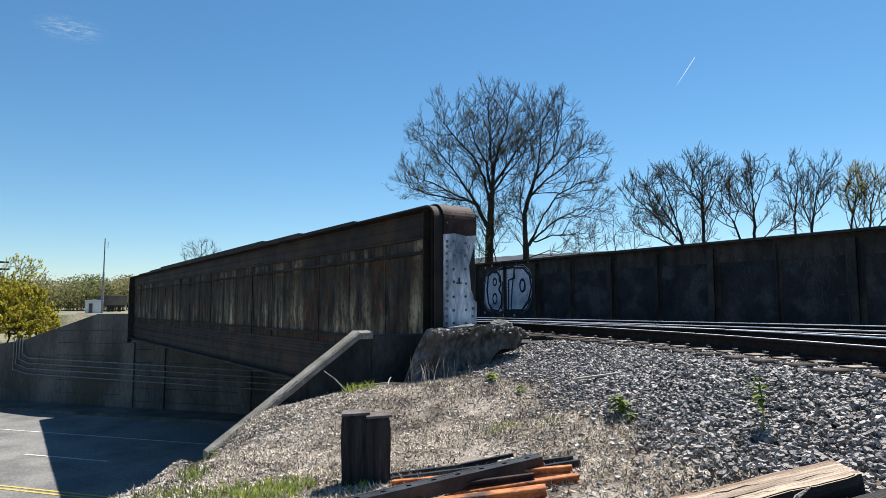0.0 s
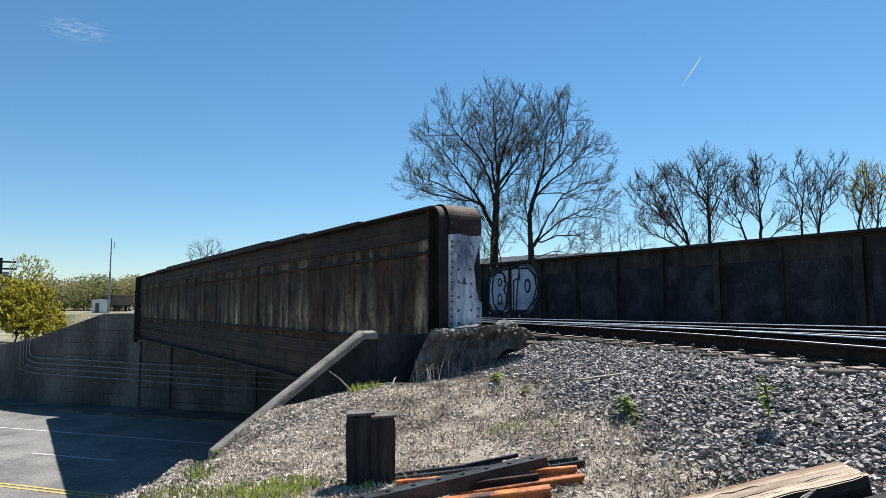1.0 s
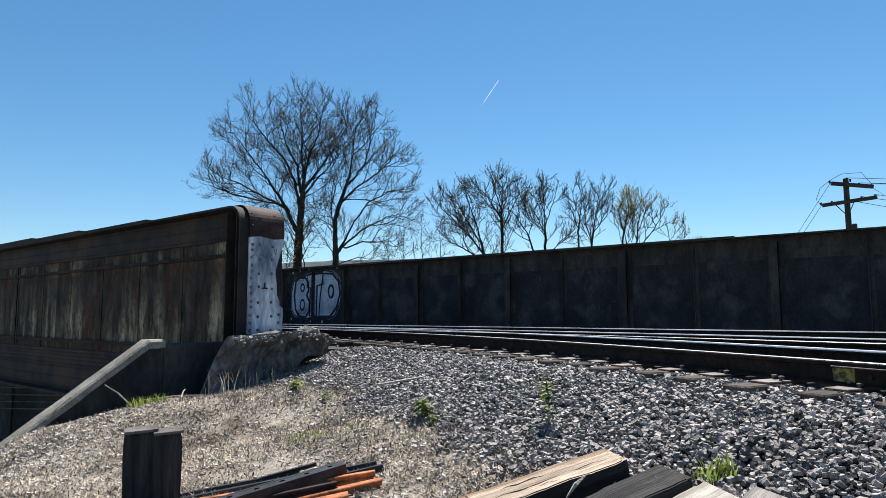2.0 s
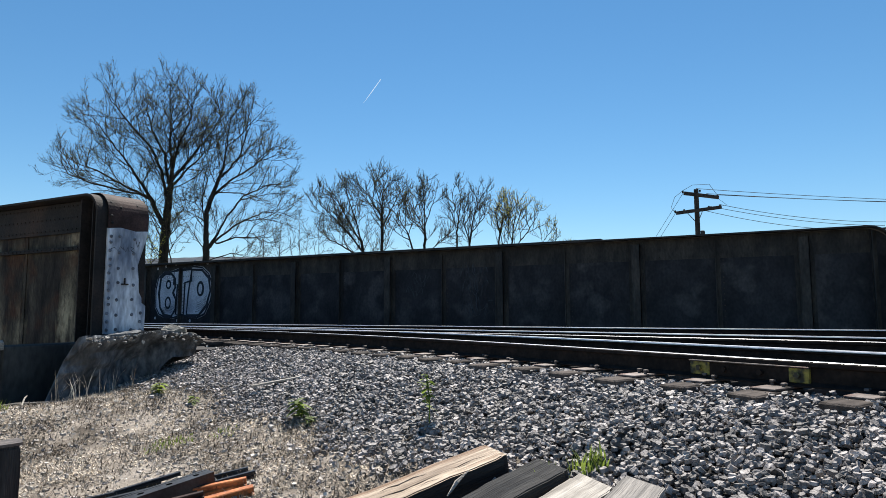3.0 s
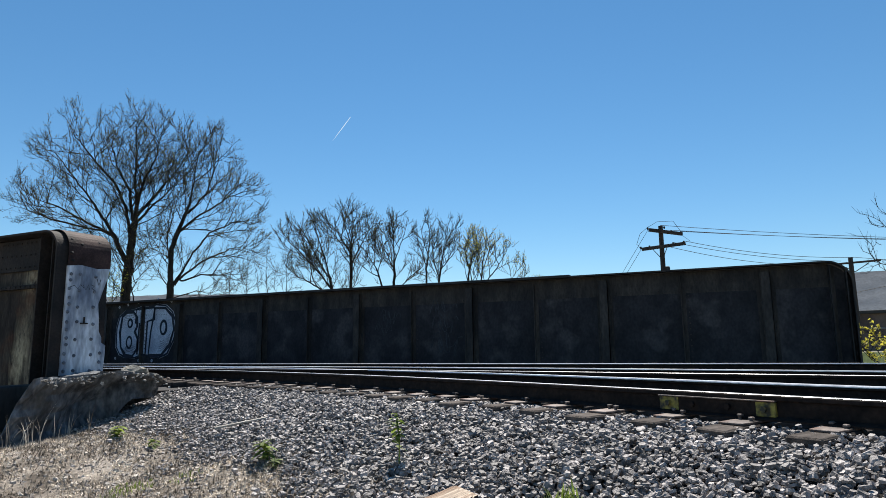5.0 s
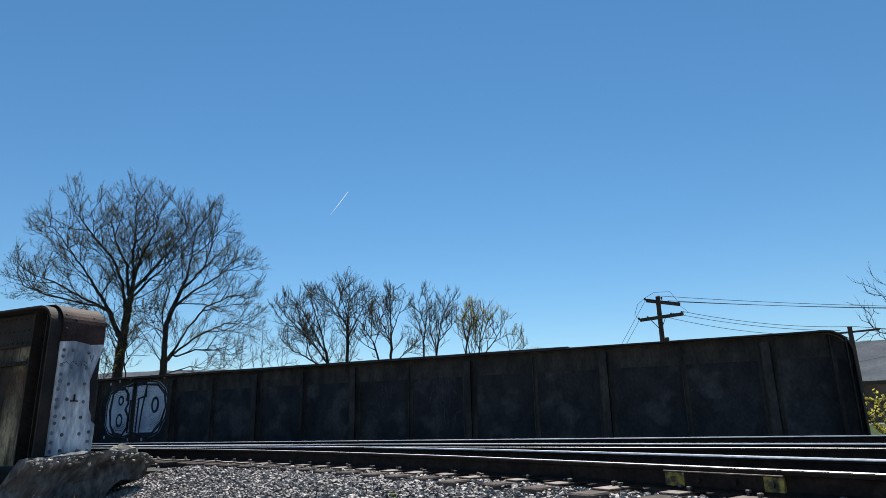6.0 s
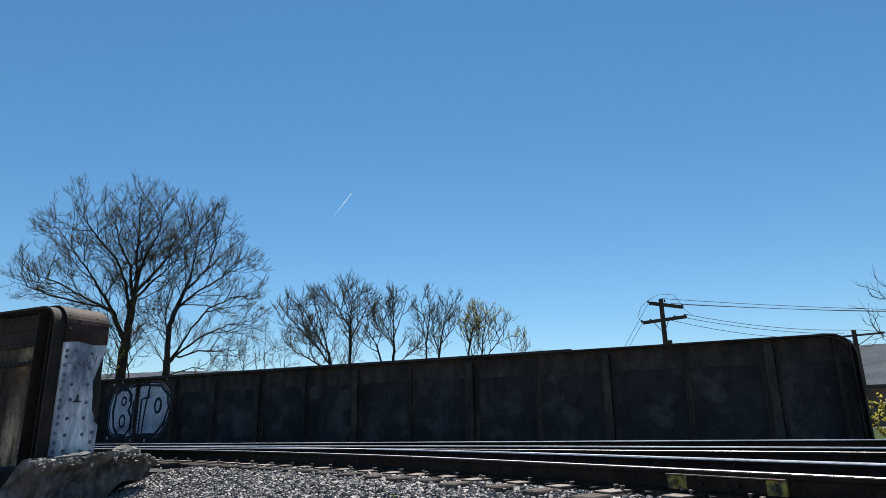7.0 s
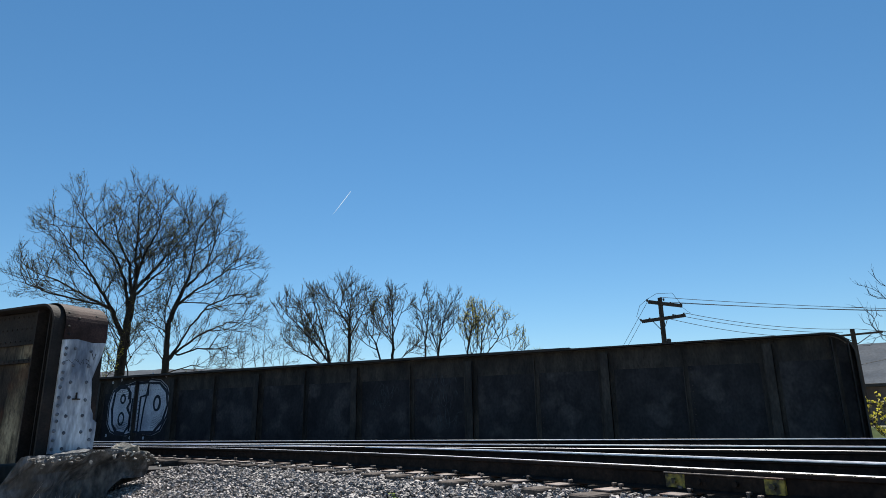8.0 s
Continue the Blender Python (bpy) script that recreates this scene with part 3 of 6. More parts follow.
# the painted, torn end plate of the near girder, with its rivets
torn = [(0.0, 1.30), (0.72, 1.30), (0.735, 1.60), (0.735, 1.75), (0.66, 1.80), (0.655, 1.88), (0.60, 1.98), (0.585, 2.2), (0.56, 2.42), (0.60, 2.55), (0.69, 2.83), (0.72, 2.96), (0.72, 3.01), (0.50, 2.985), (0.22, 3.02), (0.0, 2.99)]
ep = extruded(torn, lambda u, v, w: (6.635 + u, 9.796 - w, v), 0.035)
end_plate = part("end_plate", ep, WHITE_PAINT, near_girder, "torn end plate under dirty white paint")
random.seed(4)
places = []
for u, z0, z1, st in ((0.05, 1.38, 2.95, 0.125), (0.20, 1.36, 2.95, 0.25), (0.48, 1.36, 2.95, 0.25), (0.64, 1.36, 1.75, 0.14)):
    z = z0
    while z < z1:
        if not (u == 0.48 and 1.95 < z < 2.1):
            places.append((6.635 + u + random.uniform(-0.012, 0.012), 9.76, z + random.uniform(-0.02, 0.02)))
        z += st
a, b = rivet_row(places, (0, -1, 0), 0.030)
tagged(raw("rivets", a, b, RIVET_GREY, end_plate), kind="stuff")
bracket = boxed(6.90, 7.02, 9.735, 9.762, 2.09, 2.11)
box(bracket, 6.95, 6.965, 9.735, 9.762, 2.11, 2.2)
part("bracket", bracket, STEEL, end_plate)
part("bent_cap", flange_plate(6.635, 7.375, 9.765, 11.4, 3.597, 3.0, 0.35, 0.012, True), RUST, near_girder, "bare brown rust-stained plate over the rounded corner")
a, b = rivet_row([(6.70, 9.83, 3.42), (7.18, 9.83, 3.42), (7.30, 9.80, 3.30), (6.68, 9.762, 3.2), (6.70, 9.762, 3.08), (6.86, 9.79, 3.35)], (0, -0.8, 0.5), 0.03)
tagged(raw("rivets", a, b, STEEL, near_girder), kind="stuff")
# back side of the near girder: knee braces to the floor
for k in range(10):
    y = 12.2 + 3.52 * k
    part("knee_brace", extruded([(6.76, 0.9), (7.7, 0.9), (7.35, 1.4), (6.95, 2.6), (6.76, 2.9)], lambda u, v, w: (u, y + w, v), 0.02), STEEL, near_girder)

# bridge floor between the girders
deck = []
for x, wall_n in ((6.78, 12.55), (16.28, 12.55), (16.28, N_FAR + 0.8), (6.78, N_FAR + 0.8)):
    deck.append((x, (wall_n - x * NX) / NY))
tagged(new("bridge_deck", mesh_of("bridge_deck", extruded(deck, lambda u, v, w: (u, v, 0.35 + w), 0.62), STEEL)), "dark ballasted bridge floor between the girders", "bridge deck", kind="structure")


# ---- rails, ties ----
def rail(name, xs, y0, y1, label, gauge_face=False):
    """A flat-bottomed rail swept along a line; gauge_face: the -x side of its head is worn bright by wheel flanges."""
    worn = ((-0.0385, 0.165), (-0.0382, 0.173), (-0.031, 0.1825), (0.022, 0.1835), (0.027, 0.1795)) if gauge_face else ((-0.027, 0.1795), (-0.022, 0.1835), (0.022, 0.1835), (0.027, 0.1795))
    prof = [(-0.076, 0), (0.076, 0), (0.076, 0.012), (0.012, 0.034), (0.009, 0.135), (0.037, 0.147), (0.037, 0.172), (0.030, 0.181), (-0.030, 0.181), (-0.037, 0.172), (-0.037, 0.147), (-0.009, 0.135), (-0.012, 0.034), (-0.076, 0.012)]
    ob = thing(name, label, "rail", group="rails of the track")
    ys = np.arange(y0, y1 + 0.01, 0.5)
    x = np.interp(ys, YS, xs)
    sl = np.gradient(x, ys)
    z0 = RAIL_Z - 0.181
    body, head = bmesh.new(), bmesh.new()
    rows, tops = [], []
    for xi, yi, s in zip(x, ys, sl):
        k = math.sqrt(1 + s * s)
        side = Vector((1 / k, -s / k, 0))
        c = Vector((xi, yi, z0))
        rows.append([body.verts.new(c + side * u + Vector((0, 0, v))) for u, v in prof])
        tops.append([head.verts.new(c + side * u + Vector((0, 0, v))) for u, v in worn])
    n = len(prof)
    for a, b in zip(rows, rows[1:]):
        for i in range(n):
            body.faces.new((a[i], a[(i + 1) % n], b[(i + 1) % n], b[i]))
    body.faces.new(rows[0])
    body.faces.new(rows[-1][::-1])
    for a, b in zip(tops, tops[1:]):
        for i in range(len(worn) - 1):
            head.faces.new((a[i], b[i], b[i + 1], a[i + 1]))
    bmesh.ops.recalc_face_normals(body, faces=body.faces)
    part("rail_body", body, RAIL_SIDE, ob)
    part("running_surface", head, RAIL_TOP, ob, "shiny worn running surface")
    return ob


meet12 = float(YS[np.argmax((X3 - X2 < 0.10) & (YS > 4))])
meet2b = float(YS[np.argmax((X2B - X1 < 0.10) & (YS > 4))])
first_rail = rail("rail", X1, -14, 66, "curved rusty rail with a shiny top above the ballast slope")
rail("rail", X2, -14, meet12, "curved rusty rail with a shiny top meeting the next track", True)
rail("rail", X2B, -14, meet2b, "straight rusty rail with a shiny top in the switch")
rail("rail", X3, -14, 66, "rusty rail with a shiny top running onto the bridge", True)
rail("rail", np.full_like(YS, 14.35), -14, 66, "straight rail with a shiny top along the girder", True)


def frame_at(xs, y):
    """Pose on a rail line: origin under the rail at tie height, local y along the rail."""
    x = float(np.interp(y, YS, xs))
    s = float(np.interp(y + 0.2, YS, xs) - np.interp(y - 0.2, YS, xs)) / 0.4
    return Matrix.Translation((x, y, 0)) @ Matrix.Rotation(-math.atan(s), 4, "Z")


tie_mesh = []
random.seed(7)
for v in range(4):
    bm = bmesh.new()
    box(bm, -0.62, 2.12, -0.115, 0.115, -0.17, 0.0, 0.012)
    bmesh.ops.subdivide_edges(bm, edges=[e for e in bm.edges if e.calc_length() > 1], cuts=7)
    for q in bm.verts:
        q.co += Vector((0.03 * noise.noise(q.co * 5 + Vector((v, 0, 0))), 0.012 * noise.noise(q.co * 4 + Vector((0, v, 0))), 0.010 * noise.noise(q.co * 6 + Vector((0, 0, v)))))
    tie_mesh.append(mesh_of("tie", bm, TIE))
plate_bm = bmesh.new()
box(plate_bm, -0.33, 0.19, -0.095, 0.095, 0.0, 0.018, 0.004)
plate_mesh = mesh_of("tie_plate", plate_bm, PLATE)
spike_bm = bmesh.new()
box(spike_bm, -0.009, 0.009, -0.009, 0.009, -0.05, 0.045)
box(spike_bm, -0.03, 0.014, -0.017, 0.017, 0.045, 0.066, 0.005)
spike_mesh = mesh_of("spike", spike_bm, PLATE)


def ties(xs, y0, y1, group, lower=0.0, near=False):
    y = y0
    while y < y1:
        m = frame_at(xs, y) @ Matrix.Translation((random.uniform(-0.06, 0.06), 0, TIE_Z - lower)) @ Matrix.Rotation(radians(random.uniform(-1.6, 1.6)), 4, "Z")
        t = new("tie", random.choice(tie_mesh))
        t.matrix_world = m
        tagged(t, "weathered creosoted wooden railway tie bedded in ballast", "railway tie", group)
        if near:
            for off in (0.0, 1.5):
                pl = new("tie_plate", plate_mesh)
                pl.parent = t
                pl.matrix_parent_inverse = Matrix.Identity(4)
                pl.location = (off, 0, 0.001)
                for sx, sy in ((-0.095, 0.05), (0.095, -0.05), (-0.15, -0.06)):
                    sp = new("spike", spike_mesh)
                    sp.parent = pl
                    sp.location = (sx, sy, -0.022 + random.uniform(0, 0.016))
                    sp.rotation_euler = (0, 0, math.pi if sx < 0 else 0)
                    sp.scale = (1, 1, 1)
        y += 0.50 + random.uniform(-0.03, 0.05)


ties(X1, -9.5, 14.0, "ties of the curved track", 0.0, True)
ties(X2B, -11, 16.0, "ties of the far track", 0.02)
for k in range(56):
    t = new("tie", tie_mesh[k % 4])
    t.matrix_world = Matrix.Translation((10.65, 14.4 + 0.53 * k, TIE_Z - 0.01))
    tagged(t, "weathered creosoted wooden railway tie on the bridge", "railway tie", "ties on the bridge")

# yellow-painted joint bar on the first rail
joint = thing("joint_bar", "rail joint bar with worn yellow paint at both ends", "rail joint")
mj = frame_at(X1, 0.56)
# The top strip takes a paler material so that it looks sunlit.
for name, y0, y1, mat, lab in (("bar", -0.515, 0.44, RAIL_SIDE, ""), ("yellow_end", -0.52, -0.375, YELLOW, "worn yellow painted end"), ("yellow_end", 0.27, 0.445, YELLOW, "worn yellow painted end"), ("top_edge", -0.525, 0.45, PLATE, "")):
    x0, z1 = {"bar": (-0.036, RAIL_Z - 0.047), "yellow_end": (-0.042, RAIL_Z - 0.05), "top_edge": (-0.056, RAIL_Z - 0.036)}[name]
    z0 = RAIL_Z - 0.155 if name != "top_edge" else RAIL_Z - 0.047
    part(name, boxed(x0, -0.012, y0, y1, z0, z1, 0.003, mj), mat, joint, lab)
for y in (-0.44, -0.16, 0.14, 0.36):
    bm = bmesh.new()
    bmesh.ops.create_cone(bm, cap_ends=True, segments=6, radius1=0.024, radius2=0.02, depth=0.035, matrix=mj @ Matrix.Translation((-0.05, y, RAIL_Z - 0.1)) @ Matrix.Rotation(radians(90), 4, "Y"))
    part("bolt", bm, YELLOW if abs(y) > 0.3 else RAIL_SIDE, joint)


# ---- concrete block at the girder's end ----
def broken_block(name, label, size, at, turn, seed, mat, cuts=9):
    """A rough broken slab of concrete: a subdivided box worn by noise, ragged along its top edge."""
    bm = bmesh.new()
    bmesh.ops.create_cube(bm, size=1.0)
    bmesh.ops.subdivide_edges(bm, edges=bm.edges[:], cuts=cuts, use_grid_fill=True)
    sx, sy, sz = size
    for v in bm.verts:
        c = v.co.copy()
        p = Vector((c.x * sx, c.y * sy, c.z * sz))
        k = Vector((seed, seed * 0.3, 0))
        out = p.normalized()
        rough = 0.16 * noise.noise(p * 1.3 + k) + 0.07 * noise.noise(p * 4 + k) + 0.03 * noise.noise(p * 11 + k)
        edge_wear = max(0.0, abs(c.x) + abs(c.z) - 0.78) * 0.35 + max(0.0, abs(c.y) + abs(c.z) - 0.85) * 0.25
        v.co = p + out * rough - out * edge_wear * min(sx, sz)
    ob = new(name, mesh_of(name, bm, mat))
    ob.matrix_world = Matrix.Translation(at) @ Matrix.Rotation(radians(turn), 4, "Z")
    return tagged(ob, label, "concrete block")


block_bm = bmesh.new()
outline_x = [5.80, 6.05, 6.3, 6.6, 6.9, 7.15, 7.4, 7.62, 7.78]
tops = [1.30, 1.31, 1.31, 1.33, 1.36, 1.36, 1.32, 1.27, 1.14]
rows = []
LEVELS = 12
for i, (x, zt) in enumerate(zip(np.interp(np.linspace(0, 8, 41), range(9), outline_x), np.interp(np.linspace(0, 8, 41), range(9), tops))):
    r = []
    right = smooth_step(7.0, 7.7, x)
    zb = 0.30 + 0.62 * smooth_step(7.05, 7.35, x)
    for j in range(LEVELS + 1):
        k = j / LEVELS
        z = zb + (zt - zb) * k
        lip = 0.22 * smooth_step(0.72, 0.95, k) * (0.4 + 0.6 * abs(noise.noise((x * 2.2, 4, 0))))
        hollow = 0.30 * math.exp(-((x - 6.85) / 0.45) ** 2) * math.sin(math.pi * min(1, k * 1.15)) if k < 0.87 else 0
        y = 9.12 - lip + hollow + 0.10 * (1 - k) - 0.25 * right + 0.10 * noise.noise((x * 1.7, z * 2, 1)) + 0.075 * noise.noise((x * 5, z * 6, 2)) + 0.035 * noise.noise((x * 15, z * 15, 3))
        zz = z + (0.03 * noise.noise((x * 7, k * 5, 7)) if k > 0.8 else 0)
        r.append(block_bm.verts.new((x - 0.42 * (1 - k) * smooth_step(6.5, 5.8, x), y, zz)))
    for m in range(1, 8):
        yb = 9.05 + (9.74 - 9.05) * m / 7
        r.append(block_bm.verts.new((x + 0.62 * m / 7 * smooth_step(7.0, 5.8, x), yb - 0.1 * right, zt - 0.02 + 0.035 * noise.noise((x * 5, yb * 5, 5)) + 0.015 * noise.noise((x * 14, yb * 14, 5)))))
    r.append(block_bm.verts.new((x + 0.62 * smooth_step(7.0, 5.8, x), 9.76, zb - 0.2)))
    rows.append(r)
for a, b in zip(rows, rows[1:]):
    for i in range(len(a) - 1):
        block_bm.faces.new((a[i], b[i], b[i + 1], a[i + 1]))
block_bm.faces.new(rows[0][::-1])
block_bm.faces.new(rows[-1])
bmesh.ops.recalc_face_normals(block_bm, faces=block_bm.faces)
tagged(new("concrete_block", mesh_of("concrete_block", block_bm, RUBBLE)), "broken concrete pedestal with crumbling edge below the girder end", "concrete block")
random.seed(11)
for k in range(2):
    broken_block("concrete_rubble", "small pale broken lump of concrete on the pedestal", (0.34 - 0.1 * k, 0.26, 0.11), (7.46 + 0.2 * k, 9.2 - 0.12 * k, 1.30 - 0.07 * k), 20 + 60 * k, k + 2, COPING, 5)


# ---- timber posts ----
def timber(bm, lx, ly, lz, seed, rough=0.008, cuts=7):
    """A rough-sawn timber from the origin along its longest side, with slightly worn faces."""
    made = bmesh.ops.create_cube(bm, size=1.0)
    bmesh.ops.bevel(bm, geom=bm.edges[:], offset=0.035, segments=2, affect="EDGES")
    bmesh.ops.scale(bm, vec=(lx, ly, lz), verts=bm.verts[:])
    long = max(lx, ly, lz)
    bmesh.ops.subdivide_edges(bm, edges=[e for e in bm.edges if e.calc_length() > long * 0.6], cuts=cuts)
    for v in bm.verts:
        v.co += Vector([rough * noise.noise(v.co * 9 + Vector((seed, i * 5, 0))) + 2 * rough * noise.noise(v.co * 2.5 + Vector((seed, 0, i * 7))) for i in range(3)])
    return bm


def post(at, width, depth, height, turn, seed):
    ob = thing("timber_post", "short blackened square timber post set upright in dirt", "wooden post", "pair of timber posts", at=at)
    ob.rotation_euler = (0, 0, radians(turn))
    bm = timber(bmesh.new(), width, depth, height + 0.3, seed, 0.006)
    bmesh.ops.translate(bm, vec=(0, 0, height / 2 - 0.15), verts=bm.verts[:])
    part("post_body", bm, WOOD_POST, ob)
    cap = bmesh.new()
    rim = [(-0.5, -0.48), (-0.1, -0.52), (0.3, -0.5), (0.56, -0.46), (0.54, 0.1), (0.46, 0.5), (0.0, 0.48), (-0.45, 0.5), (-0.52, 0.1)]
    part("worn_top", extruded([(u * width, v * depth) for u, v in rim], lambda u, v, w: (u, v, height - 0.012 + w + 0.04 * u), 0.02), POST_TOP, ob, "split grey end grain")
    return ob


post((2.75, 5.55, ground_z(2.75, 5.55)), 0.24, 0.23, 0.64, -27, 1)
post((2.905, 5.40, ground_z(2.905, 5.4)), 0.215, 0.23, 0.60, -26, 2)


# ---- scrap steel ----
def ground_pt(x, y, up=0.0):
    return Vector((x, y, ground_z(x, y) + up))


def bar_between(name, a, b, width, height, mat, label, holes=0):
    """An angle bar lying between two points, with a flat top leg, a hanging leg and bolt holes along it."""
    a, b = Vector(a), Vector(b)
    way = (b - a).normalized()
    side = way.cross(Vector((0, 0, 1))).normalized()
    up = side.cross(way)
    ob = thing(name, label, "scrap bar", "pile of scrap bars")
    m = Matrix((( way.x, side.x, up.x, a.x), (way.y, side.y, up.y, a.y), (way.z, side.z, up.z, a.z), (0, 0, 0, 1)))
    length = (b - a).length
    bm = bmesh.new()
    if holes:
        t, r = 0.022, 0.02
        cells = []
        for k in range(holes):
            c = length * (k + 0.55) / (holes + 0.1)
            cells.append(c)
        # top leg built as quads round octagonal holes
        edges = [0.0]
        for c0, c1 in zip(cells, cells[1:]):
            edges.append((c0 + c1) / 2)
        edges.append(length)
        w2 = width / 2
        for z, flip in ((0.0, 1), (-t, -1)):
            for (e0, e1), c in zip(zip(edges, edges[1:]), cells):
                ring = [bm.verts.new(m @ Vector((c + 1.25 * r * math.cos(math.pi / 4 * i + math.pi / 8), r * math.sin(math.pi / 4 * i + math.pi / 8), z))) for i in range(8)]
                outer = [bm.verts.new(m @ Vector(p)) for p in ((e1, w2 * 0.4, z), (c + r, w2, z), (c - r, w2, z), (e0, w2 * 0.4, z), (e0, -w2 * 0.4, z), (c - r, -w2, z), (c + r, -w2, z), (e1, -w2 * 0.4, z))]
                for i in range(8):
                    j = (i + 1) % 8
                    bm.faces.new((ring[i], outer[i], outer[j], ring[j]))
                for pts in (((e1, w2 * 0.4, z), (e1, w2, z), (c + r, w2, z)), ((c - r, w2, z), (e0, w2, z), (e0, w2 * 0.4, z)), ((e0, -w2 * 0.4, z), (e0, -w2, z), (c - r, -w2, z)), ((c + r, -w2, z), (e1, -w2, z), (e1, -w2 * 0.4, z))):
                    bm.faces.new([bm.verts.new(m @ Vector(p)) for p in pts])
        box(bm, 0, length, -width / 2 - 0.004, -width / 2 + 0.02, -height, 0.002, 0, m)
        box(bm, 0, length, width / 2 - 0.02, width / 2 + 0.004, -height, 0.002, 0, m)
        bmesh.ops.recalc_face_normals(bm, faces=bm.faces)
    else:
        prof = [(-width / 2, -height), (width / 2, -height), (width / 2, -height * 0.72), (width * 0.16, -height * 0.6), (width * 0.16, -height * 0.3), (width * 0.42, -height * 0.2), (width * 0.42, -0.006), (width * 0.36, 0), (-width * 0.36, 0), (-width * 0.42, -0.006), (-width * 0.42, -height * 0.2), (-width * 0.16, -height * 0.3), (-width * 0.16, -height * 0.6), (-width / 2, -height * 0.72)]
        rows = [[bm.verts.new(m @ Vector((x, u, v))) for u, v in prof] for x in (0, length)]
        n = len(prof)
        for i in range(n):
            bm.faces.new((rows[0][i], rows[0][(i + 1) % n], rows[1][(i + 1) % n], rows[1][i]))
        bm.faces.new(rows[0])
        bm.faces.new(rows[1][::-1])
        bmesh.ops.recalc_face_normals(bm, faces=bm.faces)
    part("bar_body", bm, mat, ob)
    return ob


ORANGE_L, BLACK_L = "orange-painted steel bar lying on dry dirt", "black steel bar lying on dry dirt"
bar_between("scrap_bar", (2.22, 4.70, ground_z(2.22, 4.70) + 0.13), (3.83, 4.27, ground_z(3.83, 4.27) + 0.15), 0.12, 0.11, BLACK_BAR, "long black steel bar with bolt holes across the pile", holes=8)
bar_between("scrap_bar", ground_pt(2.90, 5.13, 0.06), ground_pt(3.93, 3.99, 0.07), 0.075, 0.07, ORANGE, ORANGE_L)
bar_between("scrap_bar", ground_pt(2.86, 5.02, 0.035), ground_pt(3.30, 4.60, 0.03), 0.06, 0.05, ORANGE, ORANGE_L)
bar_between("scrap_bar", ground_pt(3.07, 4.46, 0.04), ground_pt(3.82, 3.81, 0.06), 0.10, 0.075, ORANGE, ORANGE_L)
bar_between("scrap_bar", ground_pt(2.70, 4.45, 0.05), ground_pt(3.44, 3.78, 0.10), 0.13, 0.12, ORANGE, "thick faded orange steel bar on the pile")
bar_between("scrap_bar", ground_pt(2.55, 4.52, 0.04), ground_pt(3.05, 4.18, 0.06), 0.07, 0.06, ORANGE, "short orange-painted bar with a chipped end")
bar_between("scrap_bar", ground_pt(2.98, 4.55, 0.09), ground_pt(3.58, 4.06, 0.11), 0.06, 0.05, RUST, "rust-brown steel bar wedged in the pile")
bar_between("scrap_bar", ground_pt(3.05, 5.45, 0.04), ground_pt(3.89, 4.90, 0.045), 0.05, 0.04, BLACK_BAR, BLACK_L)
bar_between("scrap_bar", ground_pt(2.98, 5.30, 0.04), ground_pt(3.75, 4.75, 0.06), 0.06, 0.05, BLACK_BAR, BLACK_L)
bar_between("scrap_bar", ground_pt(3.55, 5.02, 0.075), ground_pt(3.98, 4.78, 0.08), 0.05, 0.03, BLACK_BAR, "short black steel bar on top of the pile")
bar_between("scrap_bar", ground_pt(3.70, 4.75, 0.05), ground_pt(4.15, 4.19, 0.055), 0.045, 0.045, BLACK_BAR, BLACK_L)
bar_between("scrap_bar", ground_pt(3.62, 4.62, 0.04), ground_pt(4.10, 4.06, 0.05), 0.06, 0.05, BLACK_BAR, BLACK_L)


# ---- old timbers and boards by the camera ----
def plank(label, a, b, width, height, mat, seed, flank=None):
    a, b = Vector(a), Vector(b)
    way = (b - a).normalized()
    side = Vector((0, 0, 1)).cross(way).normalized()
    up = way.cross(side)
    m = Matrix(((way.x, side.x, up.x, (a.x + b.x) / 2), (way.y, side.y, up.y, (a.y + b.y) / 2), (way.z, side.z, up.z, (a.z + b.z) / 2), (0, 0, 0, 1)))
    bm = timber(bmesh.new(), (b - a).length, width, height, seed, 0.007, 11)
    for v in bm.verts:                      # splintered far end
        if v.co.x > (b - a).length * 0.46:
            v.co.x += 0.07 * noise.noise((v.co.y * 14, v.co.z * 14, seed)) + 0.05 * (v.co.y / width)
    ob = new("old_timber", mesh_of("old_timber", bm, mat))
    if flank:
        ob.data.materials.append(flank)
        for p in ob.data.polygons:
            p.material_index = 1 if abs(p.normal.y) > 0.6 else 0
    ob.matrix_world = m
    return tagged(ob, label, "timber", "discarded timbers")


def laid(label, end, turn, tilt, length, width, height, mat, seed, flank=None):
    """A timber by the middle of its upper far edge, its bearing and its rise."""
    way = Vector((math.cos(turn) * math.cos(tilt), math.sin(turn) * math.cos(tilt), math.sin(tilt)))
    up = way.cross(Vector((0, 0, 1)).cross(way).normalized())
    far = Vector(end) - up * height / 2
    return plank(label, far - way * length, far, width, height, mat, seed, flank)


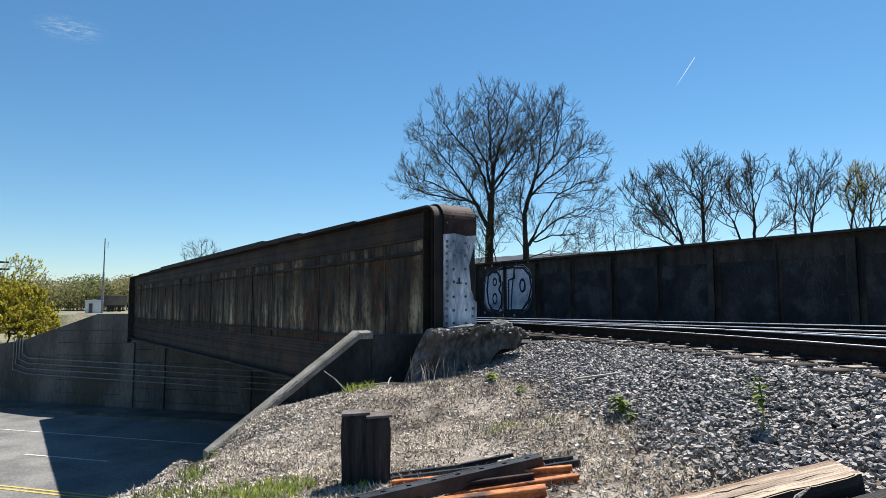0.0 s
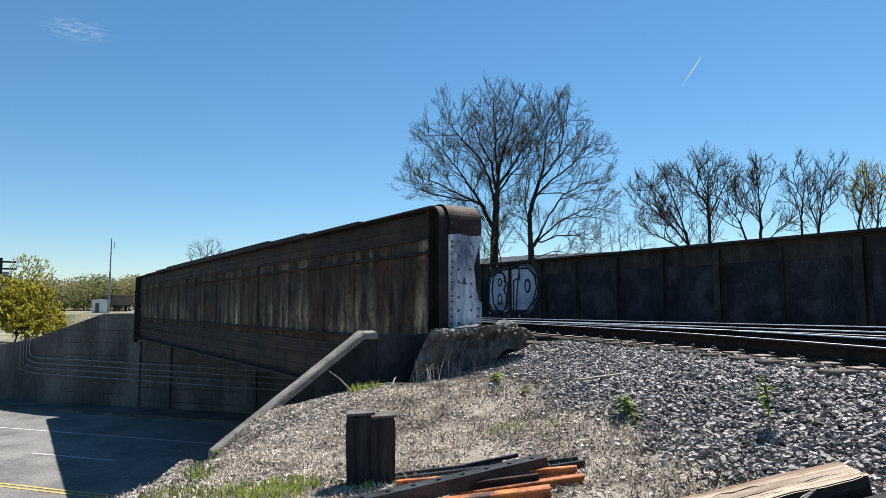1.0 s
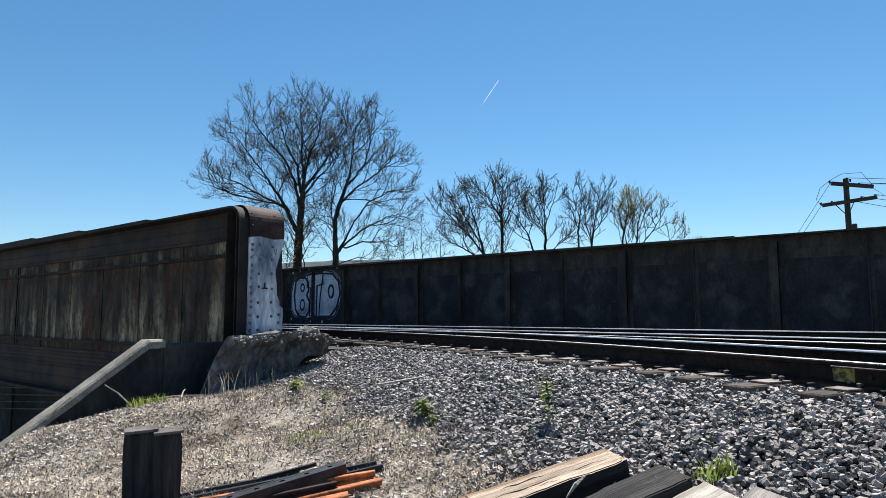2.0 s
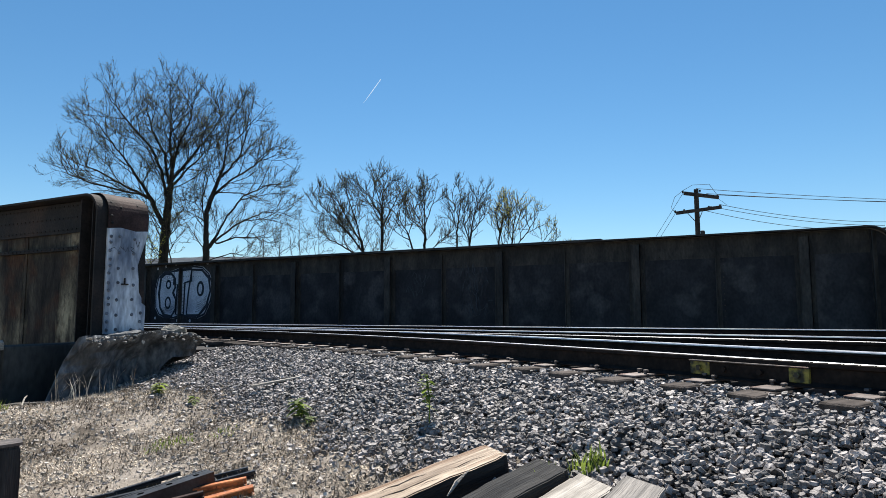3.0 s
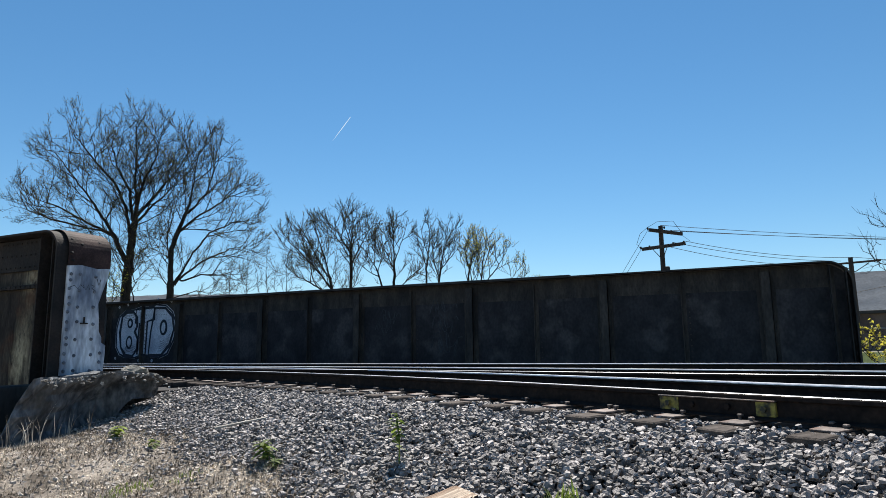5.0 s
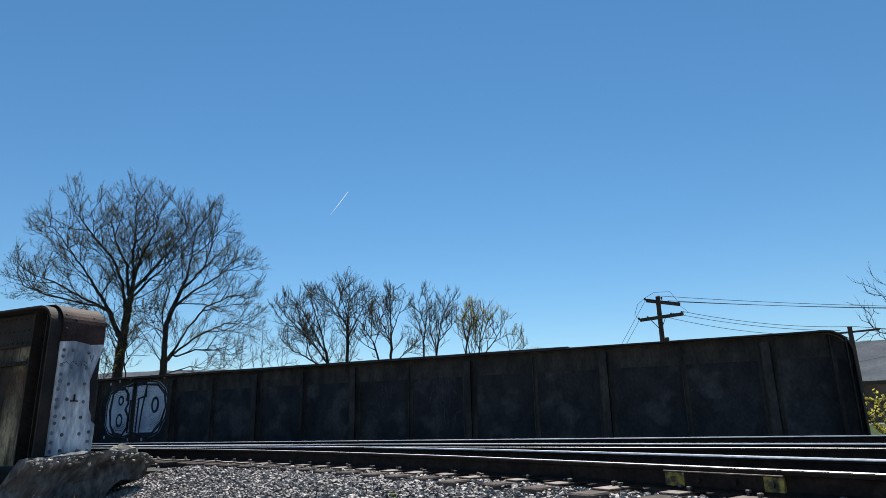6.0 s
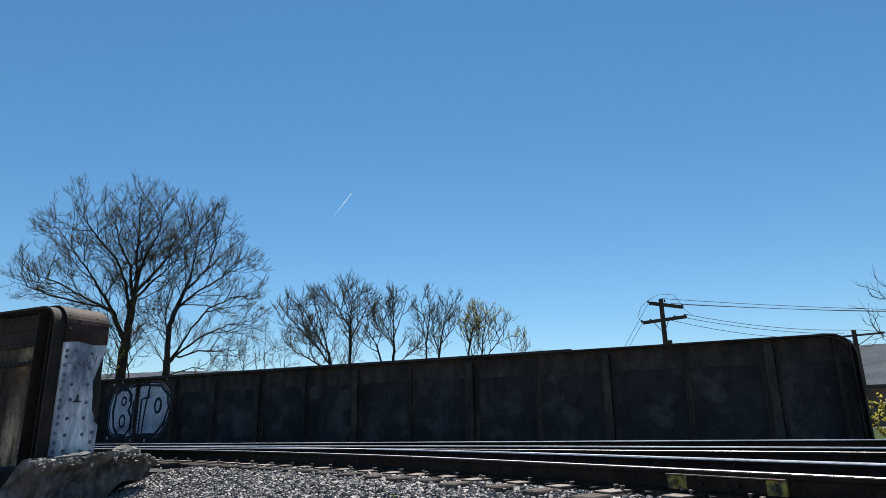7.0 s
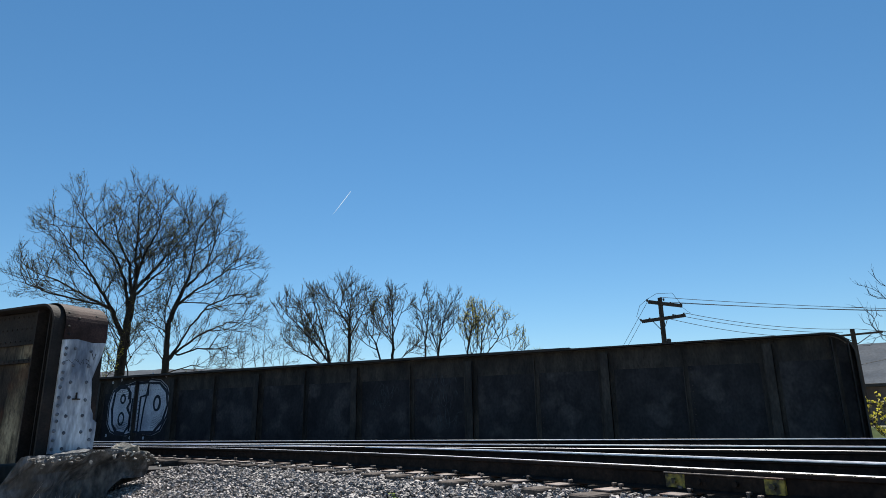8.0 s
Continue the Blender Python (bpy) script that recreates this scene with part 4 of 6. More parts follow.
tan = laid("splintered tan timber with dark cracks lying on ballast", (4.066, 1.954, 0.756), -0.519, 0.19, 1.05, 0.314, 0.15, WOOD_NEW, 1, WOOD_BLACK)
laid("tarred black timber lying on ballast", (3.859, 1.514, 0.755), -0.418, 0.205, 0.95, 0.285, 0.15, WOOD_BLACK, 2)
laid("bleached pale board lying on ballast", (3.739, 1.221, 0.724), -0.379, 0.212, 0.85, 0.281, 0.07, WOOD_PALE, 3)
laid("weathered grey board lying on ballast", (3.701, 0.948, 0.752), -0.201, 0.224, 0.8, 0.252, 0.08, WOOD_GREY, 4)
splinter = new("splinter", mesh_of("splinter", tube(bmesh.new(), [(0.0, -0.20, 0.0), (0.09, -0.175, 0.045), (0.2, -0.15, 0.072)], [0.004, 0.014, 0.003], 5), WOOD_PALE))
splinter.parent = tan
crack = bmesh.new()
for u0, v0, ln in ((-0.45, -0.05, 0.75), (0.05, -0.03, 0.42), (-0.1, -0.09, 0.3), (-0.3, 0.05, 0.35)):
    tube(crack, [(u0 + ln * k / 6, v0 + 0.012 * math.sin(2.2 * k + u0), 0.073) for k in range(7)], [0.0005, 0.002, 0.0035, 0.003, 0.0035, 0.002, 0.0005], 4)
tagged(new("crack", mesh_of("crack", crack, WOOD_BLACK)), "dark drying cracks along the grain", kind="stuff").parent = tan


# ---- graffiti on the far girder ----
def ribbon(bm, pts, width, place, closed=False):
    """A painted stroke along 2D points."""
    n = len(pts)
    left, right = [], []
    for i, (u, v) in enumerate(pts):
        a = pts[(i - 1) % n] if closed or i else pts[i]
        b = pts[(i + 1) % n] if closed or i < n - 1 else pts[i]
        d = Vector((b[0] - a[0], b[1] - a[1]))
        d = d.normalized() if d.length else Vector((1, 0))
        w = width * (0.8 + 0.4 * noise.noise((u * 3, v * 3, 9)))
        left.append(bm.verts.new(place(u - d.y * w / 2, v + d.x * w / 2)))
        right.append(bm.verts.new(place(u + d.y * w / 2, v - d.x * w / 2)))
    for i in range(n if closed else n - 1):
        j = (i + 1) % n
        bm.faces.new((left[i], left[j], right[j], right[i]))
    return bm


def oval(cu, cv, ru, rv, n=20, power=1.0, lean=0.0):
    out = []
    for k in range(n):
        a = 2 * math.pi * k / n
        c, s = math.cos(a), math.sin(a)
        out.append((cu + ru * math.copysign(abs(c) ** power, c) + lean * s * rv, cv + rv * math.copysign(abs(s) ** power, s)))
    return out


def filled(outline, place):
    bm = bmesh.new()
    bm.faces.new([bm.verts.new(place(u, v)) for u, v in outline])
    return bm


def painted_face(depth):
    # u runs along -y from the left end of the tag, v up
    return lambda u, v: (16.312 - depth, 17.93 + (2.82 - u) * 1.085, 1.40 + v * 1.16)


tag = thing("graffiti", "large white bubble-letter graffiti outlined in black, reading BTD", "graffiti")
W3, H3 = 2.85, 1.62
shell = [(0.02, 0.35), (0.0, 0.95), (0.12, 1.32), (0.42, 1.5), (0.85, 1.52), (1.15, 1.6), (1.5, 1.58), (1.85, 1.66), (2.3, 1.6), (2.6, 1.4), (2.82, 1.0), (2.72, 0.55), (2.45, 0.12), (2.1, 0.0), (1.7, 0.04), (1.3, 0.1), (0.95, 0.0), (0.5, 0.02), (0.2, 0.12)]
part("white_fill", filled(shell, painted_face(0.004)), SPRAY_WHITE, tag)
strokes = {
    "letter_b": [([(0.28, 1.3), (0.2, 0.8), (0.28, 0.35), (0.5, 0.1), (0.85, 0.08), (1.05, 0.3), (1.05, 0.6), (0.9, 0.82), (1.0, 0.98), (0.98, 1.25), (0.8, 1.42), (0.5, 1.44)], 0.115, True), (oval(0.66, 1.08, 0.1, 0.12), 0.085, True), (oval(0.66, 0.5, 0.12, 0.17), 0.085, True)],
    "letter_t": [([(0.92, 1.5), (1.76, 1.54), (1.78, 1.18), (1.46, 1.12), (1.44, 0.14), (1.06, 0.14), (1.10, 1.08), (0.92, 1.08)], 0.10, True)],
    "letter_d": [([(1.78, 1.52), (2.25, 1.5), (2.58, 1.25), (2.66, 0.85), (2.5, 0.4), (2.15, 0.1), (1.58, 0.12), (1.64, 0.8)], 0.115, True), (oval(2.2, 0.92, 0.13, 0.2), 0.10, True)],
}
for name, lines in strokes.items():
    bm = bmesh.new()
    for pts, wd, closed in lines:
        ribbon(bm, pts, wd, painted_face(0.008), closed)
    part(name, bm, SPRAY_BLACK, tag, "black painted outline of a letter")
hatch = bmesh.new()
for k in range(5):
    ribbon(hatch, [(0.4 + 0.5 * t + 0.02 * k, 0.16 + 0.045 * k + 0.06 * math.sin(3 * t)) for t in np.linspace(0, 1, 6)], 0.014, painted_face(0.008))
    ribbon(hatch, [(2.0 + 0.45 * t + 0.02 * k, 0.22 + 0.07 * k + 0.25 * t * t) for t in np.linspace(0, 1, 6)], 0.014, painted_face(0.008))
    ribbon(hatch, [(0.35 + 0.55 * t, 1.36 - 0.05 * k + 0.03 * math.sin(4 * t)) for t in np.linspace(0, 1, 5)], 0.012, painted_face(0.008))
tagged(part("shading_lines", hatch, SPRAY_BLACK, tag), kind="stuff")
mid = bmesh.new()
for k in range(4):
    ribbon(mid, [(1.13 + 0.06 * k, 1.42), (1.14 + 0.06 * k, 0.9), (1.13 + 0.06 * k, 0.25)], 0.016, painted_face(0.0075))
tagged(part("centre_shade", mid, SPRAY_BLACK, tag), kind="stuff")
rim = bmesh.new()
ribbon(rim, [(1.41 + (u - 1.41) * 0.97, 0.8 + (v - 0.8) * 0.96) for u, v in shell], 0.07, painted_face(0.0085), True)
part("outer_outline", rim, SPRAY_BLACK, tag, "black painted line round the letters")
dots = bmesh.new()
for u, v in ((0.1, 1.6), (0.5, 1.66), (1.0, 1.72), (1.9, 1.78), (2.5, 1.7), (0.05, 0.02), (1.15, -0.05), (1.75, -0.06)):
    ribbon(dots, oval(u, v, 0.03, 0.03, 8), 0.04, painted_face(0.005), True)
tagged(part("paint_dots", dots, SPRAY_WHITE, tag), kind="stuff")

# faded scrawls on other panels
random.seed(21)
for y, z, size in ((15.0, 2.55, 0.5), (9.55, 2.55, 0.6), (9.75, 2.25, 0.5), (7.85, 2.7, 0.7), (7.8, 2.3, 0.7), (7.75, 1.75, 0.85)):
    bm = bmesh.new()
    pts, wob = [], random.uniform(0, 6)
    for i in range(44):
        t = i / 43
        pts.append((size * (t - 0.5 + 0.13 * math.sin(23 * t + wob)), size * (0.24 * math.sin(31 * t + wob) + 0.14 * math.sin(13 * t) + random.uniform(-0.05, 0.05))))
    ribbon(bm, pts, 0.028, lambda p, q: (16.312, y - p, z + q))
    ob = new("graffiti_scrawl", mesh_of("graffiti_scrawl", bm, SPRAY_FADED))
    tagged(ob, "faint faded grey spray-paint scrawl on black steel", "graffiti")
# scrawl on the white end plate
bm = bmesh.new()
for line in ([(0.03, 0.0), (0.1, 0.03), (0.16, -0.02), (0.2, 0.05), (0.26, 0.0)], [(0.24, 0.05), (0.3, -0.03), (0.34, 0.06), (0.36, -0.02)], [(0.38, 0.06), (0.44, 0.04), (0.4, 0.0), (0.46, -0.03)], [(0.48, 0.16), (0.52, 0.06), (0.55, 0.16)]):
    ribbon(bm, line, 0.014, lambda u, v: (6.66 + u, 9.7575, 2.66 + v))
part("scrawl", bm, SPRAY_BLACK, end_plate)


# ---- trees ----
def grow(base, axis_right, blobs, trunks, count, seed, step=0.4, reach=3.2, kill=0.75, keep=0.7):
    """Branches that reach for points spread in the crown. blobs: (right, up, depth, rr, ru, rd, share);
    trunks: lists of (right, up) points that the stems pass. Gives nodes, parents."""
    rng = np.random.default_rng(seed)
    base = np.array(base, float)
    rt = np.array([axis_right[0], axis_right[1], 0.0])
    dp = np.array([-axis_right[1], axis_right[0], 0.0])
    att = []
    for r, u, d, rr, ru, rd, share in blobs:
        k = int(count * share)
        v = rng.normal(size=(k, 3))
        v /= np.linalg.norm(v, axis=1)[:, None]
        v *= rng.uniform(0.05, 1, (k, 1)) ** 0.42
        att.append(base + np.outer(r + v[:, 0] * rr, rt) + np.outer(d + v[:, 2] * rd, dp) + np.outer(u + v[:, 1] * ru, (0, 0, 1)))
    att = np.concatenate(att)
    nodes, par = [], []
    for line in trunks:
        prev = -1
        if nodes:
            first = base + rt * line[0][0] + dp * line[0][2] + np.array((0, 0, line[0][1]))
            prev = int(np.argmin(np.linalg.norm(np.array(nodes) - first, axis=1)))
        pts = [base + rt * r + dp * d + np.array((0, 0, u)) for r, u, d in line]
        for a, b in zip(pts, pts[1:]):
            n = max(1, int(np.linalg.norm(b - a) / step))
            for k in range(n):
                p = a + (b - a) * k / n + rng.normal(size=3) * 0.03
                nodes.append(p)
                par.append(prev)
                prev = len(nodes) - 1
    best = np.full(len(att), 1e9)
    owner = np.zeros(len(att), int)
    alive = np.ones(len(att), bool)
    start, shoots_of = 0, {}
    for _ in range(70):
        new_nodes = np.array(nodes[start:])
        if not len(new_nodes):
            break
        d = np.linalg.norm(att[:, None] - new_nodes[None], axis=2)
        m = d.min(1)
        closer = m < best
        owner[closer] = d.argmin(1)[closer] + start
        best[closer] = m[closer]
        alive &= best > kill
        start = len(nodes)
        pull = {}
        for i in np.nonzero(alive & (best < reach))[0]:
            v = att[i] - nodes[owner[i]]
            pull.setdefault(owner[i], []).append(v / np.linalg.norm(v))
        for o, vs in pull.items():
            if shoots_of.get(o, 0) > 2:
                continue
            shoots_of[o] = shoots_of.get(o, 0) + 1
            v = np.sum(vs, axis=0) + rng.normal(size=3) * 0.12 + np.array((0, 0, 0.10))
            if par[o] >= 0:
                v = v / (np.linalg.norm(v) + 1e-9) + keep * (nodes[o] - nodes[par[o]]) / step
            v /= np.linalg.norm(v) + 1e-9
            nodes.append(nodes[o] + v * step)
            par.append(o)
    return np.array(nodes), np.array(par), rng


def limb_mesh(nodes, par, rng, tip=0.012, power=2.4, twigs=3, twig_len=0.55, most=0.5, bud_size=0.07, buds=2, shoots=0, twig_r=0.011, fine=0.07):
    """Tapered limbs along the nodes, thin twigs at the ends, and small buds on the twigs."""
    n = len(nodes)
    kids = np.zeros(n, int)
    area = np.zeros(n)
    for i in range(n - 1, -1, -1):
        if kids[i] == 0:
            area[i] = tip**power
        if par[i] >= 0:
            kids[par[i]] += 1
            area[par[i]] += area[i]
    rad = np.minimum(area ** (1 / power), most)
    verts, faces, tv, tf, bv, bf = [], [], [], [], [], []

    def segment(vs, fs, a, b, ra, rb, sides):
        w = b - a
        w = w / (np.linalg.norm(w) + 1e-9)
        s = np.cross(w, (0.31, 0.2, 0.93) if abs(w[2]) < 0.9 else (1, 0, 0))
        s /= np.linalg.norm(s) + 1e-9
        t = np.cross(w, s)
        k = len(vs)
        for p, r in ((a, ra), (b, rb)):
            for i in range(sides):
                c = 2 * math.pi * i / sides
                vs.append(p + r * (s * math.cos(c) + t * math.sin(c)))
        for i in range(sides):
            j = (i + 1) % sides
            fs.append((k + i, k + j, k + sides + j, k + sides + i))

    for i in range(n):
        if par[i] >= 0:
            r0, r1 = rad[par[i]], rad[i]
            if kids[par[i]] > 1:
                r0 = min(r0, r1 * 1.35)
            segment(verts, faces, nodes[par[i]], nodes[i] + (nodes[i] - nodes[par[i]]) * 0.08, r0, r1, 7 if r1 > 0.08 else 4 if r1 > 0.03 else 3)
    for i in range(n):
        if par[i] < 0 or rad[i] > fine:
            continue
        way = nodes[i] - nodes[par[i]]
        way /= np.linalg.norm(way) + 1e-9
        many = twigs if kids[i] == 0 else (2 if rng.random() < 0.7 else 1)
        for _ in range(many):
            d = way * 1.2 + rng.normal(size=3) * 0.45 + np.array((0, 0, 0.55))
            d /= np.linalg.norm(d)
            ln = twig_len * rng.uniform(0.5, 1.3)
            mid = nodes[i] + d * ln * 0.5 + rng.normal(size=3) * 0.03
            end = nodes[i] + d * ln + rng.normal(size=3) * 0.05 + np.array((0, 0, 0.06))
            segment(tv, tf, nodes[i], mid, twig_r, twig_r * 0.75, 3)
            segment(tv, tf, mid, end, twig_r * 0.75, twig_r * 0.4, 3)
            ends = [(mid, end)]
            for _ in range(shoots):
                p = nodes[i] + d * ln * rng.uniform(0.25, 0.85)
                e = d * 0.9 + rng.normal(size=3) * 0.6 + np.array((0, 0, 0.2))
                tip_at = p + e / np.linalg.norm(e) * ln * rng.uniform(0.25, 0.5)
                segment(tv, tf, p, tip_at, twig_r * 0.6, twig_r * 0.35, 3)
                ends.append((p, tip_at))
            for _ in range(buds):
                p0, p1 = ends[rng.integers(len(ends))]
                p = p0 + (p1 - p0) * rng.uniform(0.1, 1.05) + rng.normal(size=3) * 0.02
                u, v = rng.normal(size=3), rng.normal(size=3)
                u, v = u / np.linalg.norm(u) * bud_size, v / np.linalg.norm(v) * bud_size * 0.6
                k = len(bv)
                bv += [p - u, p - v, p + u, p + v]
                bf.append((k, k + 1, k + 2, k + 3))
    return verts, faces, tv, tf, bv, bf


def tree(label, az, dist, base_z, blobs, trunks, count, seed, group="", leaf=BUD, grow_kw={}, **kw):
    a = radians(az)
    base = (dist * math.sin(a), dist * math.cos(a), base_z)
    nodes, par, rng = grow(base, (math.cos(a), -math.sin(a)), blobs, trunks, count, seed, **grow_kw)
    v, f, tv, tf, bv, bf = limb_mesh(nodes, par, rng, **kw)
    ob = thing("tree", label, "tree", group)
    raw("trunk", v, f, BARK, ob, smooth=True)
    tagged(raw("crown", tv, tf, TWIG, ob), kind="stuff")
    if bf:
        tagged(raw("foliage", bv, bf, leaf, ob), kind="stuff")
    return ob


def fan(base, axis_right, crowns, limbs, seed, step, gaps, reach):
    """Limbs through (right, up) points, with three orders of upswept side branches kept inside the crown. Gives nodes, parents."""
    rng = np.random.default_rng(seed)
    base = np.array(base, float)
    rt, dp, up = np.array([axis_right[0], axis_right[1], 0.0]), np.array([-axis_right[1], axis_right[0], 0.0]), np.array((0, 0, 1.0))
    nodes, par = [], []

    def inside(p):
        r, d, u = (p - base) @ rt, (p - base) @ dp, p[2] - base[2]
        return any(((r - c[0]) / c[2]) ** 2 + ((u - c[1]) / c[3]) ** 2 + (d / (max(c[2], 1.0) * 1.1)) ** 2 < 1.0 for c in crowns)

    lines = []
    for i, limb in enumerate(limbs):
        pts = [base + rt * r + up * u + dp * (0.36 * j * math.sin(2.3 * i + seed) if i else 0) for j, (r, u) in enumerate(limb)]
        prev = int(np.argmin(np.linalg.norm(np.array(nodes) - pts[0], axis=1))) if nodes and limb[0][1] > 0.5 else -1
        line = []
        for a, b in zip(pts, pts[1:]):
            n = max(1, int(np.linalg.norm(b - a) / step))
            for k in range(n):
                nodes.append(a + (b - a) * (k + (1 if prev >= 0 and not line else 0) * 0.5) / n + rng.normal(size=3) * 0.07 * step)
                par.append(prev)
                prev = len(nodes) - 1
                line.append(prev)
        lines.append((line, 0))
    while lines:
        line, order = lines.pop()
        if order > 2:
            continue
        gone = rng.uniform(0, gaps[order])
        for k in range(1, len(line)):
            p = nodes[line[k]]
            way = p - nodes[line[k - 1]]
            gone += np.linalg.norm(way)
            if gone < gaps[order] or (order == 0 and not inside(p + up * 0.3)):
                continue
            gone = rng.uniform(-0.3, 0.3) * gaps[order]
            way = way / (np.linalg.norm(way) + 1e-9)
            side = np.cross(way, rng.normal(size=3))
            side /= np.linalg.norm(side) + 1e-9
            open_by = rng.uniform(0.65, 1.35)
            d = way + side * open_by + up * 0.10
            d /= np.linalg.norm(d)
            left = (len(line) - k) * step
            length = min(reach[order], 0.55 * left + 0.55 * reach[order]) * rng.uniform(0.6, 1.2)
            prev, q, child = line[k], p, [line[k]]
            for _ in range(max(1, int(length / step))):
                d = d + up * 0.04 + rng.normal(size=3) * 0.10
                d /= np.linalg.norm(d)
                q = q + d * step
                if not inside(q):
                    break
                nodes.append(q)
                par.append(prev)
                prev = len(nodes) - 1
                child.append(prev)
            if len(child) > 1:
                lines.append((child, order + 1))
    return np.array(nodes), np.array(par), rng


def flat_tree(label, az, dist, base_z, crowns, limbs, seed, group, leaf=BUD, step=0.3, gaps=(0.52, 0.58, 0.48), reach=(3.6, 2.0, 0.95), grown=1.0, sink=0.0, **kw):
    """crowns: (right, up, half width, half height); limbs: lists of (right, up) from the foot or from another limb."""
    a = radians(az)
    crowns = [(r, u - sink, rr * grown, ru * grown) for r, u, rr, ru in crowns]
    nodes, par, rng = fan((dist * math.sin(a), dist * math.cos(a), base_z), (math.cos(a), -math.sin(a)), crowns, limbs, seed, step, gaps, reach)
    v, f, tv, tf, bv, bf = limb_mesh(nodes, par, rng, **kw)
    ob = thing("tree", label, "tree", group)
    raw("trunk", v, f, BARK, ob, smooth=True)
    tagged(raw("crown", tv, tf, TWIG, ob), kind="stuff")
    tagged(raw("foliage", bv, bf, leaf, ob), kind="stuff")
    return ob


BIG = "tall budding deciduous tree with spreading bare limbs"
BIG_KW = dict(tip=0.0108, power=2.04, most=0.50, twigs=3, twig_len=0.55, bud_size=0.036, buds=3, shoots=2, twig_r=0.0085, fine=0.016)
flat_tree(BIG, 38.7, 48, 0.8,
          [(-1.1, 13.2, 5.4, 4.9), (-4.1, 11.2, 3.1, 2.5), (-6.7, 9.9, 1.4, 0.8), (2.4, 14.4, 2.5, 3.0), (-0.4, 9.4, 3.6, 2.4), (0.2, 6.4, 2.4, 2.4)],
          [[(-0.2, 0), (-0.25, 4.0), (-0.15, 7.0), (0.0, 9.3), (0.1, 10.6), (-0.1, 12.3), (-0.1, 15.4)],
           [(-0.2, 6.6), (-1.4, 8.9), (-2.8, 11.0), (-4.0, 12.5), (-5.2, 14.1)],
           [(-1.3, 8.6), (-3.2, 9.6), (-4.6, 10.4), (-5.9, 10.9), (-7.0, 11.7)],
           [(-1.6, 8.8), (-2.9, 9.0), (-4.6, 9.3), (-6.8, 10.0), (-7.7, 9.4)],
           [(-0.2, 8.7), (-0.6, 10.6), (-1.3, 12.1), (-2.5, 13.4), (-3.6, 14.7), (-4.3, 15.6)],
           [(-0.1, 9.6), (-0.4, 11.8), (-1.3, 13.6), (-1.8, 15.5)],
           [(0.1, 10.6), (0.4, 12.3), (1.1, 14.1), (1.4, 16.1)],
           [(0.1, 10.0), (1.4, 11.9), (2.4, 13.4), (3.2, 14.7), (3.0, 16.1)],
           [(0.0, 9.4), (0.9, 10.6), (2.0, 12.0), (2.8, 13.1)],
           [(0.3, 0), (0.35, 3.6), (-0.1, 6.0), (-0.15, 7.0)]],
          3, "tall trees beyond the bridge", **BIG_KW)
flat_tree(BIG, 41.7, 47, 0.8,
          [(2.2, 13.6, 2.2, 3.2), (3.9, 10.6, 2.6, 3.0), (4.4, 8.2, 2.3, 1.7), (0.7, 11.6, 1.9, 3.2), (-1.0, 7.4, 1.6, 2.6), (2.4, 6.0, 2.8, 1.9)],
          [[(0, 0), (0.0, 4.3), (-0.1, 7.7), (0.4, 9.3), (0.9, 10.9), (1.1, 12.5), (1.3, 14.5), (2.3, 16.0)],
           [(0.8, 10.2), (2.0, 11.8), (2.6, 14.1), (3.1, 15.0)],
           [(0.3, 8.9), (1.6, 10.2), (3.0, 11.2), (4.3, 12.5), (5.0, 12.5)],
           [(0.1, 5.1), (1.3, 7.5), (2.3, 8.9), (3.8, 9.7), (5.7, 10.0)],
           [(0.5, 5.7), (1.9, 7.0), (3.7, 8.0), (5.7, 8.2)],
           [(0.5, 5.5), (1.9, 6.0), (3.3, 6.0), (4.3, 5.6)],
           [(0.2, 4.4), (1.6, 4.9), (2.6, 4.8)],
           [(0.0, 6.2), (-0.3, 7.7), (-0.4, 8.7), (-0.1, 10.1), (-0.6, 11.8)]],
          5, "tall trees beyond the bridge", **BIG_KW)
flat_tree("thin sapling in yellow-green leaf beside a tall tree", 37.3, 45, 0.8, [(0, 5.2, 0.8, 1.6)], [[(0, 0), (0.1, 3.5), (0.2, 5.6)], [(0.05, 2.5), (-0.5, 4.8)]], 9, "thin saplings",
          leaf=LEAF_YELLOW, tip=0.01, most=0.09, twigs=3, twig_len=0.4, buds=4, bud_size=0.045)
SMALL = "slender bare tree with upswept forking branches"
LEAFING = "slender tree coming into pale yellow-green leaf"
SMALL_KW = dict(step=0.24, gaps=(0.34, 0.46, 0.50), reach=(2.3, 1.3, 0.65), grown=1.22, sink=0.35, tip=0.0105, power=2.2, most=0.10, twigs=2, twig_len=0.42, shoots=1, twig_r=0.0115, fine=0.018)
BARE_KW = dict(SMALL_KW, buds=2, bud_size=0.035)
LEAF_KW = dict(SMALL_KW, buds=4, bud_size=0.036, leaf=LEAF_YELLOW)
SLENDER = "row of slender trees"
flat_tree(SMALL, 54.8, 40, 0.6, [(-1.9, 7.0, 1.7, 2.0), (-0.9, 8.7, 1.0, 1.0), (0.1, 6.0, 0.8, 1.4), (-2.6, 5.4, 1.2, 0.9)],
          [[(0, 0), (0, 4.7), (-0.3, 6.2), (-0.9, 8.0), (-1.2, 9.2)], [(0, 4.7), (-1.1, 6.1), (-2.2, 7.2), (-3.1, 8.0)], [(0, 4.3), (-1.5, 5.2), (-3.0, 5.8)], [(-0.2, 5.4), (-1.2, 7.2), (-1.9, 8.6)]], 20, SLENDER, **BARE_KW)
